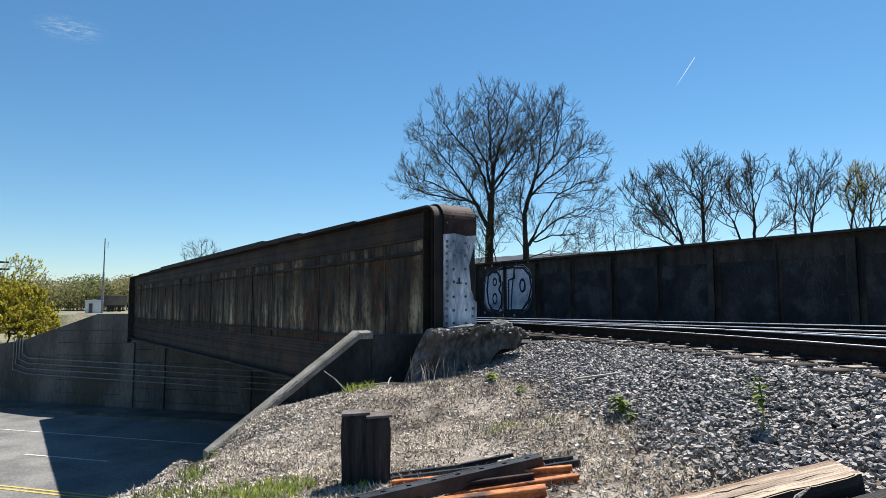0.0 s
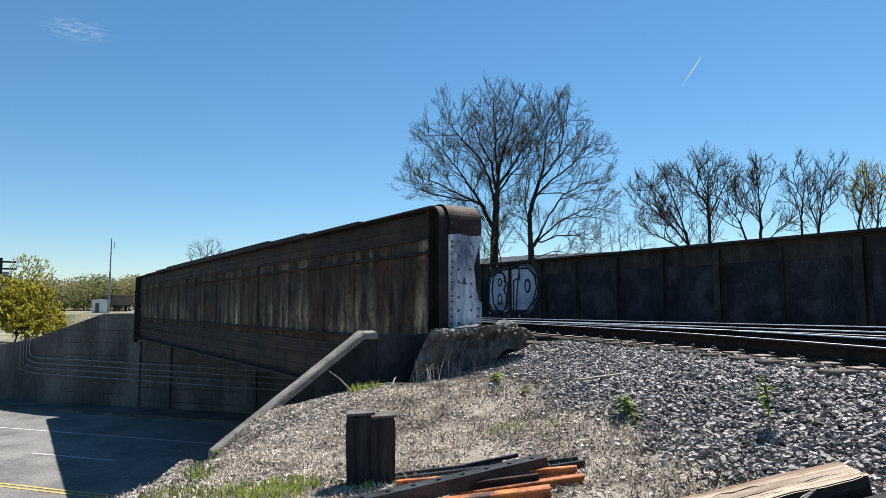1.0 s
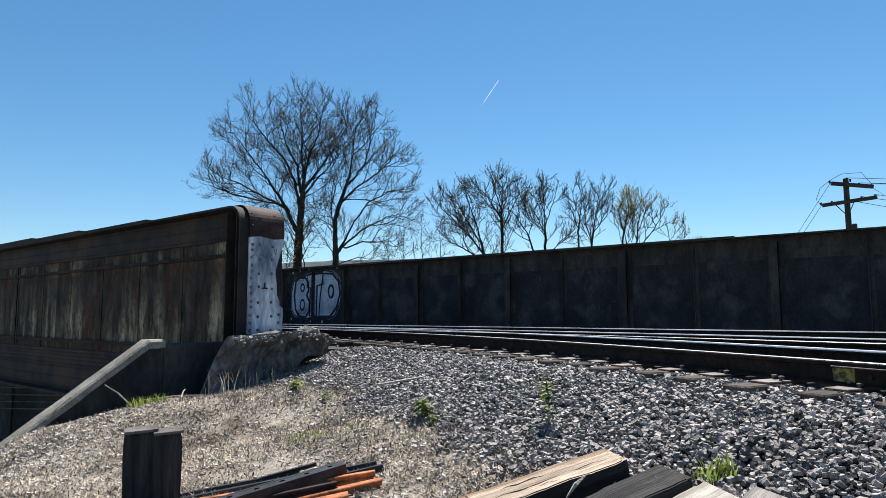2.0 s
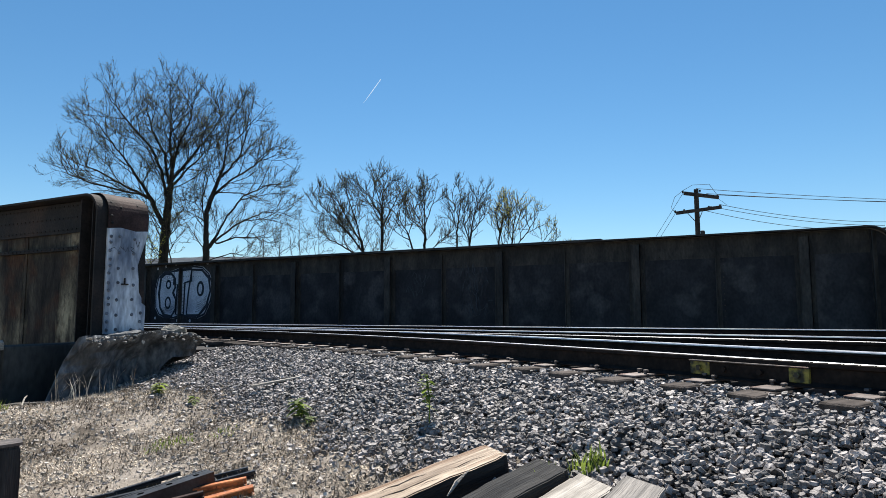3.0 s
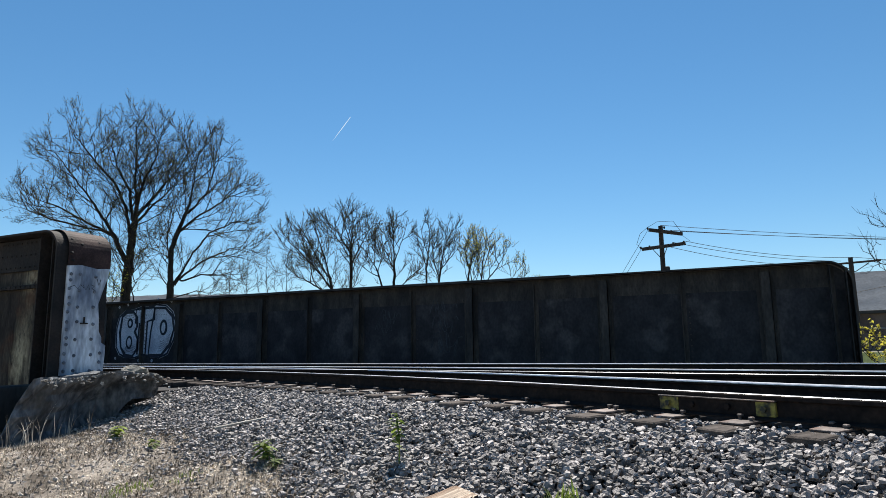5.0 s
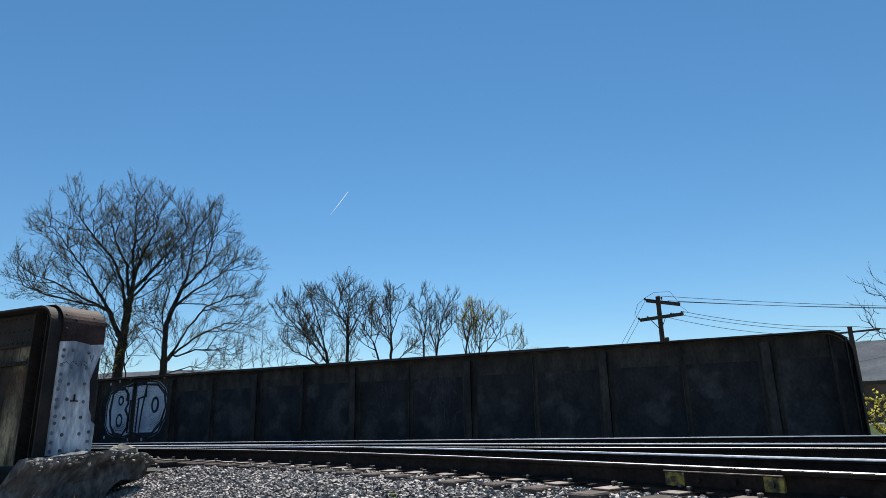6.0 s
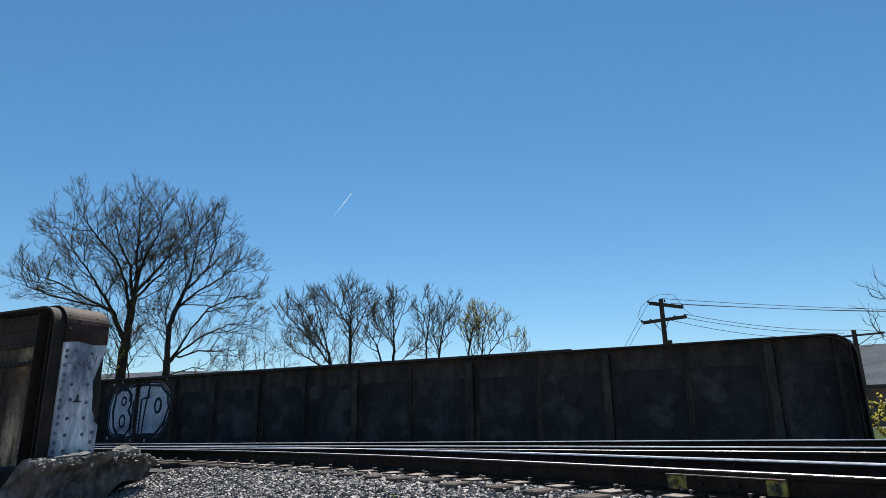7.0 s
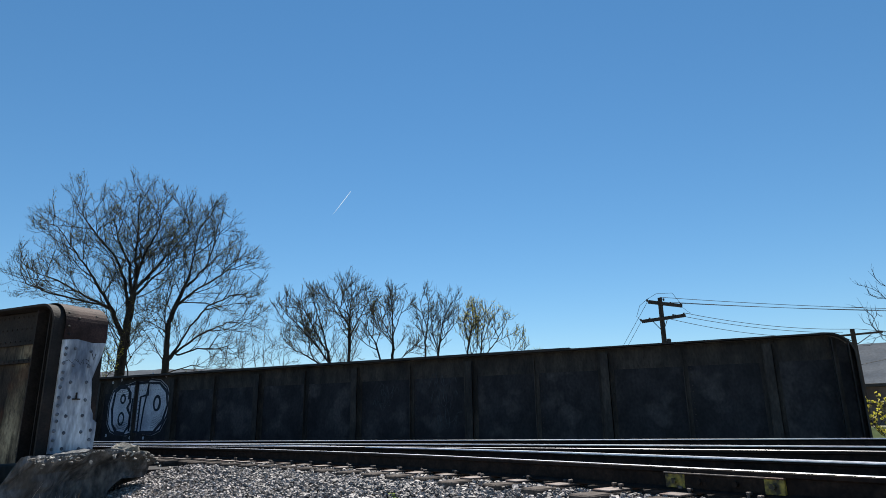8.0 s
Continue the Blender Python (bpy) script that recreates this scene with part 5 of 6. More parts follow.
flat_tree(SMALL, 56.5, 41, 0.6, [(-1.2, 9.0, 1.3, 1.1), (0.6, 8.9, 1.2, 1.2), (0.1, 6.6, 1.1, 1.6), (-0.2, 10.0, 1.0, 0.7)],
          [[(0, 0), (0, 5.0), (0, 7.4), (0.1, 9.4)], [(0, 7.0), (-0.9, 8.4), (-2.1, 9.7)], [(0, 6.4), (0.8, 8.0), (1.4, 9.4)], [(0, 7.6), (-0.5, 9.2), (-0.9, 10.3)]], 21, SLENDER, **BARE_KW)
flat_tree(SMALL, 59.3, 40, 0.6, [(-1.2, 7.2, 1.1, 1.2), (0.2, 6.4, 0.7, 1.1), (-0.4, 8.6, 0.7, 0.8)],
          [[(0, 0), (0, 4.7), (-0.4, 6.0), (-1.2, 7.2), (-2.0, 7.8)], [(-0.3, 5.8), (0.1, 7.4)]], 22, SLENDER, **BARE_KW)
flat_tree(SMALL, 60.3, 41, 0.6, [(0.1, 8.0, 1.2, 1.5), (1.2, 6.2, 1.0, 1.0), (-0.8, 6.6, 0.7, 1.2), (0.2, 9.4, 0.8, 0.6)],
          [[(0, 0), (0, 5.0), (0, 7.2), (-0.1, 9.0)], [(0, 6.4), (0.6, 8.2), (0.9, 9.2)], [(0, 6.0), (-0.7, 7.6), (-0.9, 8.6)], [(0.1, 4.6), (1.0, 5.5), (2.0, 6.3)]], 23, SLENDER, **BARE_KW)
flat_tree(SMALL, 63.2, 42, 0.6, [(0.1, 8.8, 0.9, 1.3), (-0.4, 7.0, 0.7, 1.1)],
          [[(0, 0), (0, 6.2), (0.25, 8.2), (0.1, 9.8)], [(0, 6.4), (-0.7, 8.6)]], 24, SLENDER, **BARE_KW)
flat_tree(SMALL, 64.3, 42, 0.6, [(0.7, 8.0, 1.1, 1.5), (0.0, 6.3, 0.9, 1.1), (1.1, 9.2, 0.6, 0.7)],
          [[(0, 0), (0, 5.4), (0.4, 7.6), (1.1, 9.3)], [(0, 5.6), (-0.5, 7.4)], [(0.2, 6.2), (1.4, 7.6)]], 25, SLENDER, **BARE_KW)
flat_tree(LEAFING, 66.8, 43, 0.6, [(0.2, 7.8, 0.9, 1.5), (-0.4, 6.2, 0.6, 0.9)],
          [[(0, 0), (0, 4.8), (0.2, 6.2), (-0.1, 7.6), (0.3, 8.8)], [(0.2, 6.3), (0.9, 7.8)]], 26, SLENDER, **LEAF_KW)
flat_tree(LEAFING, 68.0, 42, 0.6, [(0.3, 7.4, 1.2, 1.6), (1.6, 6.9, 1.2, 1.2), (2.7, 5.6, 1.0, 0.8), (0.9, 8.2, 0.8, 0.7)],
          [[(0, 0), (0, 4.8), (0.2, 6.6), (0.5, 8.2)], [(0.0, 4.8), (1.0, 6.0), (1.9, 7.4)], [(0.0, 4.3), (1.6, 5.0), (3.2, 5.8)], [(-0.4, 4.6), (-0.7, 6.6)]], 27, SLENDER, **LEAF_KW)
for k, (az, d, h) in enumerate(((46.3, 45, 8.4), (47.6, 44, 7.6), (49.3, 46, 8.6), (51.0, 45, 7.8))):
    tree("thin pale bare sapling", az, d, 0.6, [(0, h * 0.72, 0, 1.3, h * 0.26, 1.2, 1.0)], [[(0, 0, 0), (0.1, h * 0.5, 0)]], 120, 40 + k, "thin saplings", grow_kw=dict(step=0.35, reach=2.4, kill=0.5), tip=0.009, most=0.06, twigs=2, twig_len=0.4, buds=0)
tree("round bare tree far along the line", 13.4, 74, 0.5, [(0.2, 6.7, 0, 2.2, 1.7, 2.2, 1.0)], [[(0, 0, 0), (0.2, 5.0, 0)]], 520, 60, grow_kw=dict(step=0.35, reach=3, kill=0.5), tip=0.012, most=0.12, twigs=4, twig_len=0.5, buds=0)
# trees by the far bank
tree("leaning tree with sparse yellow-green leaves", -0.9, 62, -0.9, [(2.1, 5.5, 0, 1.5, 1.1, 1.2, 0.7), (1.2, 4.6, 0, 1.2, 1.0, 1.0, 0.3)], [[(-0.6, 0, 0), (-0.4, 2.4, 0), (0.5, 4.0, 0), (1.4, 5.0, 0)], [(-0.3, 2.6, 0), (1.0, 3.6, 0.4), (2.0, 4.6, 0.5)]], 330, 70, leaf=LEAF_YELLOW, grow_kw=dict(step=0.35, reach=3, kill=0.5), tip=0.016, most=0.17, twigs=3, twig_len=0.5, buds=12, bud_size=0.07)
for k, (az, d, h, wd) in enumerate(((1.0, 58, 4.3, 1.9), (-0.9, 60, 4.6, 2.1), (2.4, 59, 2.6, 1.1), (0.3, 56, 2.6, 1.8), (2.0, 57, 1.9, 1.5))):
    tree("bushy young tree in bright yellow-green spring leaf", az, d, -0.9, [(0, h * 0.58, 0, wd, h * 0.44, wd, 1.0)], [[(0, 0, 0), (0.1, h * 0.45, 0)]], 520, 75 + k, "bushes on the far bank", leaf=LEAF_YELLOW, grow_kw=dict(step=0.35, reach=3, kill=0.45), tip=0.011, most=0.08, twigs=5, twig_len=0.5, buds=40, bud_size=0.075)
# leafy bush and bare branches beyond the far girder's end
tree("low bush with bright fresh green leaves", 99.2, 26, 0.7, [(0.6, 0.8, 0, 2.0, 0.85, 1.2, 1.0)], [[(0, 0, 0), (0.0, 0.5, 0)], [(1.2, 0, 0), (1.4, 0.6, 0)]], 420, 90, leaf=LEAF_YELLOW, grow_kw=dict(step=0.2, reach=1.6, kill=0.3), tip=0.008, most=0.04, twigs=2, twig_len=0.25, buds=3, bud_size=0.07)
tree("bare branching tree behind the bush", 101.5, 40, 0.7, [(-0.6, 6.4, 0, 2.6, 2.6, 1.6, 1.0)], [[(0, 0, 0), (-0.2, 3.5, 0)]], 130, 91, grow_kw=dict(step=0.35, reach=3, kill=0.6), tip=0.014, most=0.12, twigs=2, twig_len=0.5, buds=0)


# ---- far woods and ridge ----
rng = np.random.default_rng(2)
lv, lf, sv, sf = [], [], [], []
for k in range(950):
    az = radians(rng.uniform(-8, 13.5))
    d = rng.uniform(150, 330)
    bx, by = d * math.sin(az), d * math.cos(az)
    hill = 1.0 + np.interp(d, [150, 330], [0, 1]) * np.interp(math.degrees(az), [-8, 2, 5, 8, 13.5], [0.5, 1.0, 3.2, 6.5, 8.0]) + 1.2 * noise.noise((math.degrees(az) * 0.8, 0, 4))
    h = rng.uniform(3.6, 7.8)
    p0 = len(sv)
    sv += [(bx - 0.07, by, hill - 2), (bx + 0.07, by, hill - 2), (bx, by + 0.2, hill - 2), (bx, by, hill + h * 0.9)]
    sf += [(p0, p0 + 1, p0 + 3), (p0 + 1, p0 + 2, p0 + 3), (p0 + 2, p0, p0 + 3)]
    wide = h * rng.uniform(0.32, 0.5)
    for _ in range(170):
        v = rng.normal(size=3)
        v = v / np.linalg.norm(v) * rng.uniform(0.3, 1) ** 0.5
        c = np.array((bx, by, hill + h * 0.55)) + v * (wide, wide, h * 0.5)
        a, b = rng.normal(size=3), rng.normal(size=3)
        a, b = a / np.linalg.norm(a) * 0.27, b / np.linalg.norm(b) * 0.2
        q = len(lv)
        lv += [c - a, c - b, c + a, c + b]
        lf.append((q, q + 1, q + 2, q + 3))
tagged(raw("far_woods", lv, lf, LEAF_FAR), "distant mixed spring woods on a low hill", "woods", kind="stuff")
tagged(raw("far_tree_trunks", sv, sf, BARK), "thin trunks of the distant woods", "woods", kind="stuff")

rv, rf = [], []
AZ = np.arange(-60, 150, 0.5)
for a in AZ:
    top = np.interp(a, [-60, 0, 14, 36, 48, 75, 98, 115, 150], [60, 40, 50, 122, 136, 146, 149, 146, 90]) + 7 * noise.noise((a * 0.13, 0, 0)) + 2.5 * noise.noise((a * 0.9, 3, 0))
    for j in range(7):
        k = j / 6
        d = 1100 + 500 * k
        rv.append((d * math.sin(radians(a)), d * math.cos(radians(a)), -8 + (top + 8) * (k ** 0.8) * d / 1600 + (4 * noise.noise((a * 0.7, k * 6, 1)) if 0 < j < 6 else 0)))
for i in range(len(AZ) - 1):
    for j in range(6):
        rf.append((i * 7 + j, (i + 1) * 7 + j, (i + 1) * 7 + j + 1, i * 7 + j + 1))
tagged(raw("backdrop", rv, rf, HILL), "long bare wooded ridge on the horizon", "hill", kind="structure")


# ---- poles and wires ----
def sagging(a, b, sag, n=14):
    a, b = Vector(a), Vector(b)
    return [a.lerp(b, k / n) - Vector((0, 0, sag * 4 * (k / n) * (1 - k / n))) for k in range(n + 1)]


def at_az(az, d, z):
    return Vector((d * math.sin(radians(az)), d * math.cos(radians(az)), z))


pole = thing("utility_pole", "dark wooden utility pole with two crossarms above the girder", "utility pole")
PA, PD = 83.75, 44.2
foot = at_az(PA, PD, 0)
across = Vector((math.cos(radians(PA)), -math.sin(radians(PA)), 0))
away = Vector((math.sin(radians(PA)), math.cos(radians(PA)), 0))
part("pole_shaft", tube(bmesh.new(), [foot + Vector((0, 0, 0)), foot + Vector((0, 0, 9.45))], [0.19, 0.15], 10), POLE_WOOD, pole)


def arm(name, z, l0, l1, tilt, swing=0.75, thick=0.08):
    d = (across * swing + away * math.sqrt(1 - swing * swing))
    a, b = foot - d * l0 + Vector((0, 0, z)), foot + d * l1 + Vector((0, 0, z + tilt))
    bm = bmesh.new()
    w = (b - a).normalized()
    s = w.cross(Vector((0, 0, 1))).normalized()
    u = s.cross(w)
    m = Matrix(((w.x, s.x, u.x, a.x), (w.y, s.y, u.y, a.y), (w.z, s.z, u.z, a.z), (0, 0, 0, 1)))
    box(bm, 0, (b - a).length, -thick + 0.17, thick + 0.17, -0.11, 0.11, 0.01, m)
    part(name, bm, POLE_WOOD, pole)
    return a, b


lo0, lo1 = arm("crossarm", 7.85, 1.45, 1.55, 0.42, 0.9)
up0, up1 = arm("crossarm", 9.15, 0.9, 1.4, -0.25, 0.9)
for p in (lo0, lo0.lerp(lo1, 0.2), lo0.lerp(lo1, 0.75), lo1, up0, up1, up0.lerp(up1, 0.7), up0.lerp(up1, 0.5) + Vector((0, 0, 0.2))):
    part("insulator", tube(bmesh.new(), [p + Vector((0, 0, 0.02)), p + Vector((0, 0, 0.12)), p + Vector((0, 0, 0.2))], [0.03, 0.065, 0.05], 8), WIRE, pole)
part("brace", tube(bmesh.new(), [lo0.lerp(lo1, 0.25), foot + Vector((0, 0, 7.2))], 0.025, 5), POLE_WOOD, pole)
part("brace", tube(bmesh.new(), [lo0.lerp(lo1, 0.62), foot + Vector((0, 0, 7.2))], 0.025, 5), POLE_WOOD, pole)
loop = [up0 + Vector((0, 0, 0.2)), up0 - across * 0.5 + Vector((0, 0, -0.2)), up0 - across * 0.75 + Vector((0, 0, -0.9)), lo0 - across * 0.15 + Vector((0, 0, 0.3)), lo0]
part("jumper", tube(bmesh.new(), loop, 0.014, 5), WIRE, pole)
part("jumper", tube(bmesh.new(), [up0 + Vector((0, 0, 0.2)), foot + Vector((0, 0, 9.75)) - across * 0.2, foot + Vector((0, 0, 9.72)) + across * 0.8, up1 + Vector((0, 0, 0.2))], 0.014, 5), WIRE, pole)
part("jumper", tube(bmesh.new(), [up1, up1 + across * 0.55 + Vector((0, 0, -0.5)), lo1 + Vector((0, 0, 0.1))], 0.012, 5), WIRE, pole)
for p, b in ((up0, -6.0), (lo0, -3.2)):
    part("stay_wire", tube(bmesh.new(), [p, p - across * (p.z - 0.5) * 0.62 - away * 1.5 + Vector((0, 0, -(p.z - 0.5)))], 0.012, 4), WIRE, pole)
part("cable_guard", boxed(-0.05, 0.3, -0.12, 0.12, 6.0, 6.75, 0.03, Matrix.Translation(foot + across * 0.28)), WIRE, pole)

pole_b = thing("utility_pole", "weathered utility pole with one crossarm behind the girder end", "utility pole")
foot_b = at_az(97.4, 54.6, 0)
part("pole_shaft", tube(bmesh.new(), [foot_b, foot_b + Vector((0, 0, 7.75))], [0.2, 0.15], 10), POLE_WOOD, pole_b)
across_b = Vector((math.cos(radians(97.4)), -math.sin(radians(97.4)), 0))
arm_b = [foot_b - across_b * 3.6 + Vector((0, -0.2, 7.28)), foot_b + across_b * 1.6 + Vector((0, -0.2, 7.42))]
part("crossarm", tube(bmesh.new(), arm_b, 0.08, 6), POLE_WOOD, pole_b)
for s in (-0.9, 0.9):
    part("brace", tube(bmesh.new(), [foot_b + across_b * s + Vector((0, -0.2, 7.3)), foot_b + Vector((0, -0.2, 6.7))], 0.03, 5), POLE_WOOD, pole_b)

wires = thing("overhead_wires", "dark overhead wires running from pole to pole", "wire")
for p, q, sag in ((up1 + Vector((0, 0, 0.2)), Vector((61, -23, 8.9)), 0.3), (up0.lerp(up1, 0.7) + Vector((0, 0, 0.2)), Vector((61.5, -23, 8.8)), 0.3), (foot + Vector((0, 0, 9.5)), Vector((60.5, -23, 8.75)), 0.35),
                  (lo1 + Vector((0, 0, 0.2)), foot_b + across_b * 0.3 + Vector((0, 0, 7.75)), 0.35), (lo0.lerp(lo1, 0.75) + Vector((0, 0, 0.2)), foot_b - across_b * 0.6 + Vector((0, 0, 7.55)), 0.3), (lo0.lerp(lo1, 0.6), foot_b - across_b * 2.6 + Vector((0, 0, 7.4)), 0.3),
                  (foot_b + across_b * 0.3 + Vector((0, 0, 7.75)), at_az(112, 60, 7.2), 0.5), (foot_b + across_b * 1.5 + Vector((0, 0, 7.5)), at_az(112, 62, 6.6), 0.4), (foot_b + Vector((0, 0, 5.2)), at_az(110, 56, 8.2), 0.2)):
    part("wire", tube(bmesh.new(), sagging(p, q, sag), 0.017, 4), WIRE, wires)

# pole group by the far bank
pole_c = thing("utility_pole", "far utility pole with several crossarms", "utility pole")
foot_c = at_az(-0.85, 78, -0.8)
part("pole_shaft", tube(bmesh.new(), [foot_c, foot_c + Vector((0, 0, 7.4))], [0.2, 0.15], 8), POLE_WOOD, pole_c)
for z, l in ((7.0, 1.3), (6.3, 1.3), (5.0, 1.2)):
    part("crossarm", boxed(-l, l, -0.08, 0.08, z - 0.09, z + 0.09, 0.01, Matrix.Translation(foot_c)), POLE_WOOD, pole_c)
part("transformer", tube(bmesh.new(), [foot_c + Vector((0.45, 0, 5.3)), foot_c + Vector((0.45, 0, 6.0))], 0.28, 10), GREY_METAL, pole_c)

# radio mast, hut, freight car, signal by the far track
mast = thing("radio_mast", "thin tapering metal mast beside a white hut", "mast")
mfoot = Vector((9.9, 89.2, 0.8))
part("lower_mast", tube(bmesh.new(), [mfoot, mfoot + Vector((0, 0, 5.2))], [0.13, 0.115], 8), GREY_METAL, mast)
part("upper_mast", tube(bmesh.new(), [mfoot + Vector((0, 0, 5.2)), mfoot + Vector((0, 0, 9.4))], [0.08, 0.06], 8), GREY_METAL, mast)
part("aerial", tube(bmesh.new(), [mfoot + Vector((0.35, 0, 8.2)), mfoot + Vector((0.35, 0, 9.0))], 0.03, 5), GREY_METAL, mast)

hut = thing("equipment_hut", "small white metal equipment hut beside the far track", "hut", at=(9.25, 91.5, 0.95))
part("hut_wall", boxed(-0.9, 0.9, -0.8, 0.8, 0, 1.5, 0.03), HUT_WHITE, hut)
part("roof", extruded([(-1.0, 0), (1.0, 0), (0.95, 0.1), (0.0, 0.2), (-0.95, 0.1)], lambda u, v, w: (u, -0.95 + w, 1.5 + v), 1.9), HUT_WHITE, hut)
part("door", boxed(-0.65, -0.25, -0.84, -0.8, 0.05, 1.2), CAR_BROWN, hut, "dark narrow door")

car = thing("freight_car", "brown open freight car standing on the far track", "freight car", at=(13.6, 112, 0.98))
part("car_body", boxed(-1.45, 1.45, -6, 6, 1.0, 2.5, 0.04), CAR_BROWN, car)
for k in range(9):
    part("side_rib", boxed(-1.53, -1.45, -5.6 + 1.4 * k - 0.06, -5.6 + 1.4 * k + 0.06, 1.0, 2.5), CAR_BROWN, car)
part("underframe", boxed(-1.2, 1.2, -5.8, 5.8, 0.75, 1.0), WIRE, car)
for y in (-4.6, -3.0, 3.0, 4.6):
    for x in (-0.75, 0.75):
        bm = bmesh.new()
        bmesh.ops.create_cone(bm, cap_ends=True, segments=16, radius1=0.42, radius2=0.42, depth=0.12, matrix=Matrix.Translation((x, y, 0.42)) @ Matrix.Rotation(radians(90), 4, "Y"))
        part("wheel", bm, WIRE, car)
far_rail = tube(bmesh.new(), [(2.2, 110, 1.22), (6, 104, 1.2), (14, 100, 1.2)], 0.09, 6)
tagged(new("far_rail", mesh_of("far_rail", far_rail, RAIL_SIDE)), "dark rail of a crossing track in the distance", "rail")
box_c = boxed(-0.3, 0.3, -0.2, 0.2, 0, 0.9, 0.03)
signal = new("signal_box", mesh_of("signal_box", box_c, WIRE))
signal.location = (4.9, 62, ground_z(4.9, 62))
tagged(signal, "small black trackside equipment box on the bank", "equipment box")

# dark low structure and pale slab beyond the far girder's end
shed = thing("long_shed", "long dark low shed under the wooded ridge", "shed")
mS = Matrix.Translation(at_az(103, 60, 0.5)) @ Matrix.Rotation(radians(-13), 4, "Z")
part("shed_wall", boxed(-2, 2, -12, 12, 0, 3.3, 0, mS), CAR_BROWN, shed)
part("shed_roof", boxed(-2.4, 2.4, -12.3, 12.3, 3.3, 3.55, 0.02, mS), WIRE, shed)
part("shed_rail", tube(bmesh.new(), [mS @ Vector((-2.5, -12, 2.2)), mS @ Vector((-2.5, 12, 2.2))], 0.06, 5), GREY_METAL, shed)

# ---- sky: vapour trail and wisp ----
def sky_quad(name, az0, el0, az1, el1, width, d, label):
    def p(az, el):
        return Vector((d * math.sin(radians(az)) * math.cos(radians(el)), d * math.cos(radians(az)) * math.cos(radians(el)), d * math.sin(radians(el))))
    return tagged(new(name, mesh_of(name, tube(bmesh.new(), [p(az0, el0), p((az0 + az1) / 2, (el0 + el1) / 2), p(az1, el1)], [width * 0.15, width, width * 0.8], 6), VAPOUR)), label, "vapour trail", kind="structure")


sky_quad("vapour_trail", 54.9, 18.3, 56.5, 20.4, 1.3, 3000, "short thin white vapour trail in a clear sky")
haze = bpy.data.materials.new("thin_glowing_cloud")
haze.use_nodes = True
hn, hl = haze.node_tree.nodes, haze.node_tree.links
hb = hn["Principled BSDF"]
hb.inputs["Base Color"].default_value, hb.inputs["Roughness"].default_value = (0.85, 0.85, 0.85, 1), 1.0
# Added emission replaces the sunlight that the wisp would scatter.
hb.inputs["Emission Color"].default_value, hb.inputs["Emission Strength"].default_value = (0.8, 0.9, 1.0, 1), 0.28
hc, hm, ht = hn.new("ShaderNodeTexCoord"), hn.new("ShaderNodeMapping"), hn.new("ShaderNodeTexNoise")
hm.inputs["Scale"].default_value = (2.0, 2.0, 5.0)
ht.inputs["Scale"].default_value, ht.inputs["Detail"].default_value, ht.inputs["Distortion"].default_value = 1.6, 8.0, 0.8
hg = hn.new("ShaderNodeTexGradient")
hg.gradient_type = "SPHERICAL"
hr, hx = hn.new("ShaderNodeMapRange"), hn.new("ShaderNodeMath")
hr.inputs["From Min"].default_value, hr.inputs["From Max"].default_value, hr.inputs["To Max"].default_value = 0.42, 0.8, 0.8
hx.operation = "MULTIPLY"
hl.new(hc.outputs["Object"], hm.inputs["Vector"])
hl.new(hm.outputs["Vector"], ht.inputs["Vector"])
hl.new(hc.outputs["Object"], hg.inputs["Vector"])
hl.new(ht.outputs["Fac"], hr.inputs["Value"])
hl.new(hr.outputs["Result"], hx.inputs[0])
hl.new(hg.outputs["Fac"], hx.inputs[1])
hl.new(hx.outputs[0], hb.inputs["Alpha"])
bm = bmesh.new()
bmesh.ops.create_grid(bm, x_segments=8, y_segments=4, size=1.0, matrix=Matrix.Rotation(radians(90), 4, "X"))
cloud = new("cloud", mesh_of("cloud", bm, haze))
cloud.matrix_world = Matrix.Translation((3000 * math.sin(radians(3.2)), 3000 * math.cos(radians(3.2)), 3000 * math.tan(radians(21.1)))) @ Matrix.Rotation(radians(-3 ), 4, "Z") @ Matrix.Diagonal((150, 1, 62, 1))
tagged(cloud, "faint white wisp of cloud", "cloud", kind="structure")


# ---- plants ----
def tuft(label, at, blades, height, spread, seed, mat=GREEN, broad=0.006):
    rr = random.Random(seed)
    vs, fs = [], []
    for _ in range(blades):
        a, r = rr.uniform(0, 6.283), spread * rr.random() ** 0.7
        bx, by = at[0] + r * math.cos(a), at[1] + r * math.sin(a)
        bz = ground_z(bx, by) - 0.01
        h, b = height * rr.uniform(0.45, 1.1), rr.uniform(0, 6.283)
        out = h * rr.uniform(0.15, 0.7)
        w = broad * rr.uniform(0.7, 1.4)
        c, s = math.cos(b), math.sin(b)
        k = len(vs)
        vs += [(bx - s * w, by + c * w, bz), (bx + s * w, by - c * w, bz), (bx + c * out * 0.4 + s * w * 0.8, by + s * out * 0.4 - c * w * 0.8, bz + h * 0.6), (bx + c * out * 0.4 - s * w * 0.8, by + s * out * 0.4 + c * w * 0.8, bz + h * 0.6), (bx + c * out, by + s * out, bz + h)]
        fs += [(k, k + 1, k + 2, k + 3), (k + 3, k + 2, k + 4)]
    ob = raw("grass_tuft", vs, fs, mat)
    return tagged(ob, label, "grass", kind="stuff")


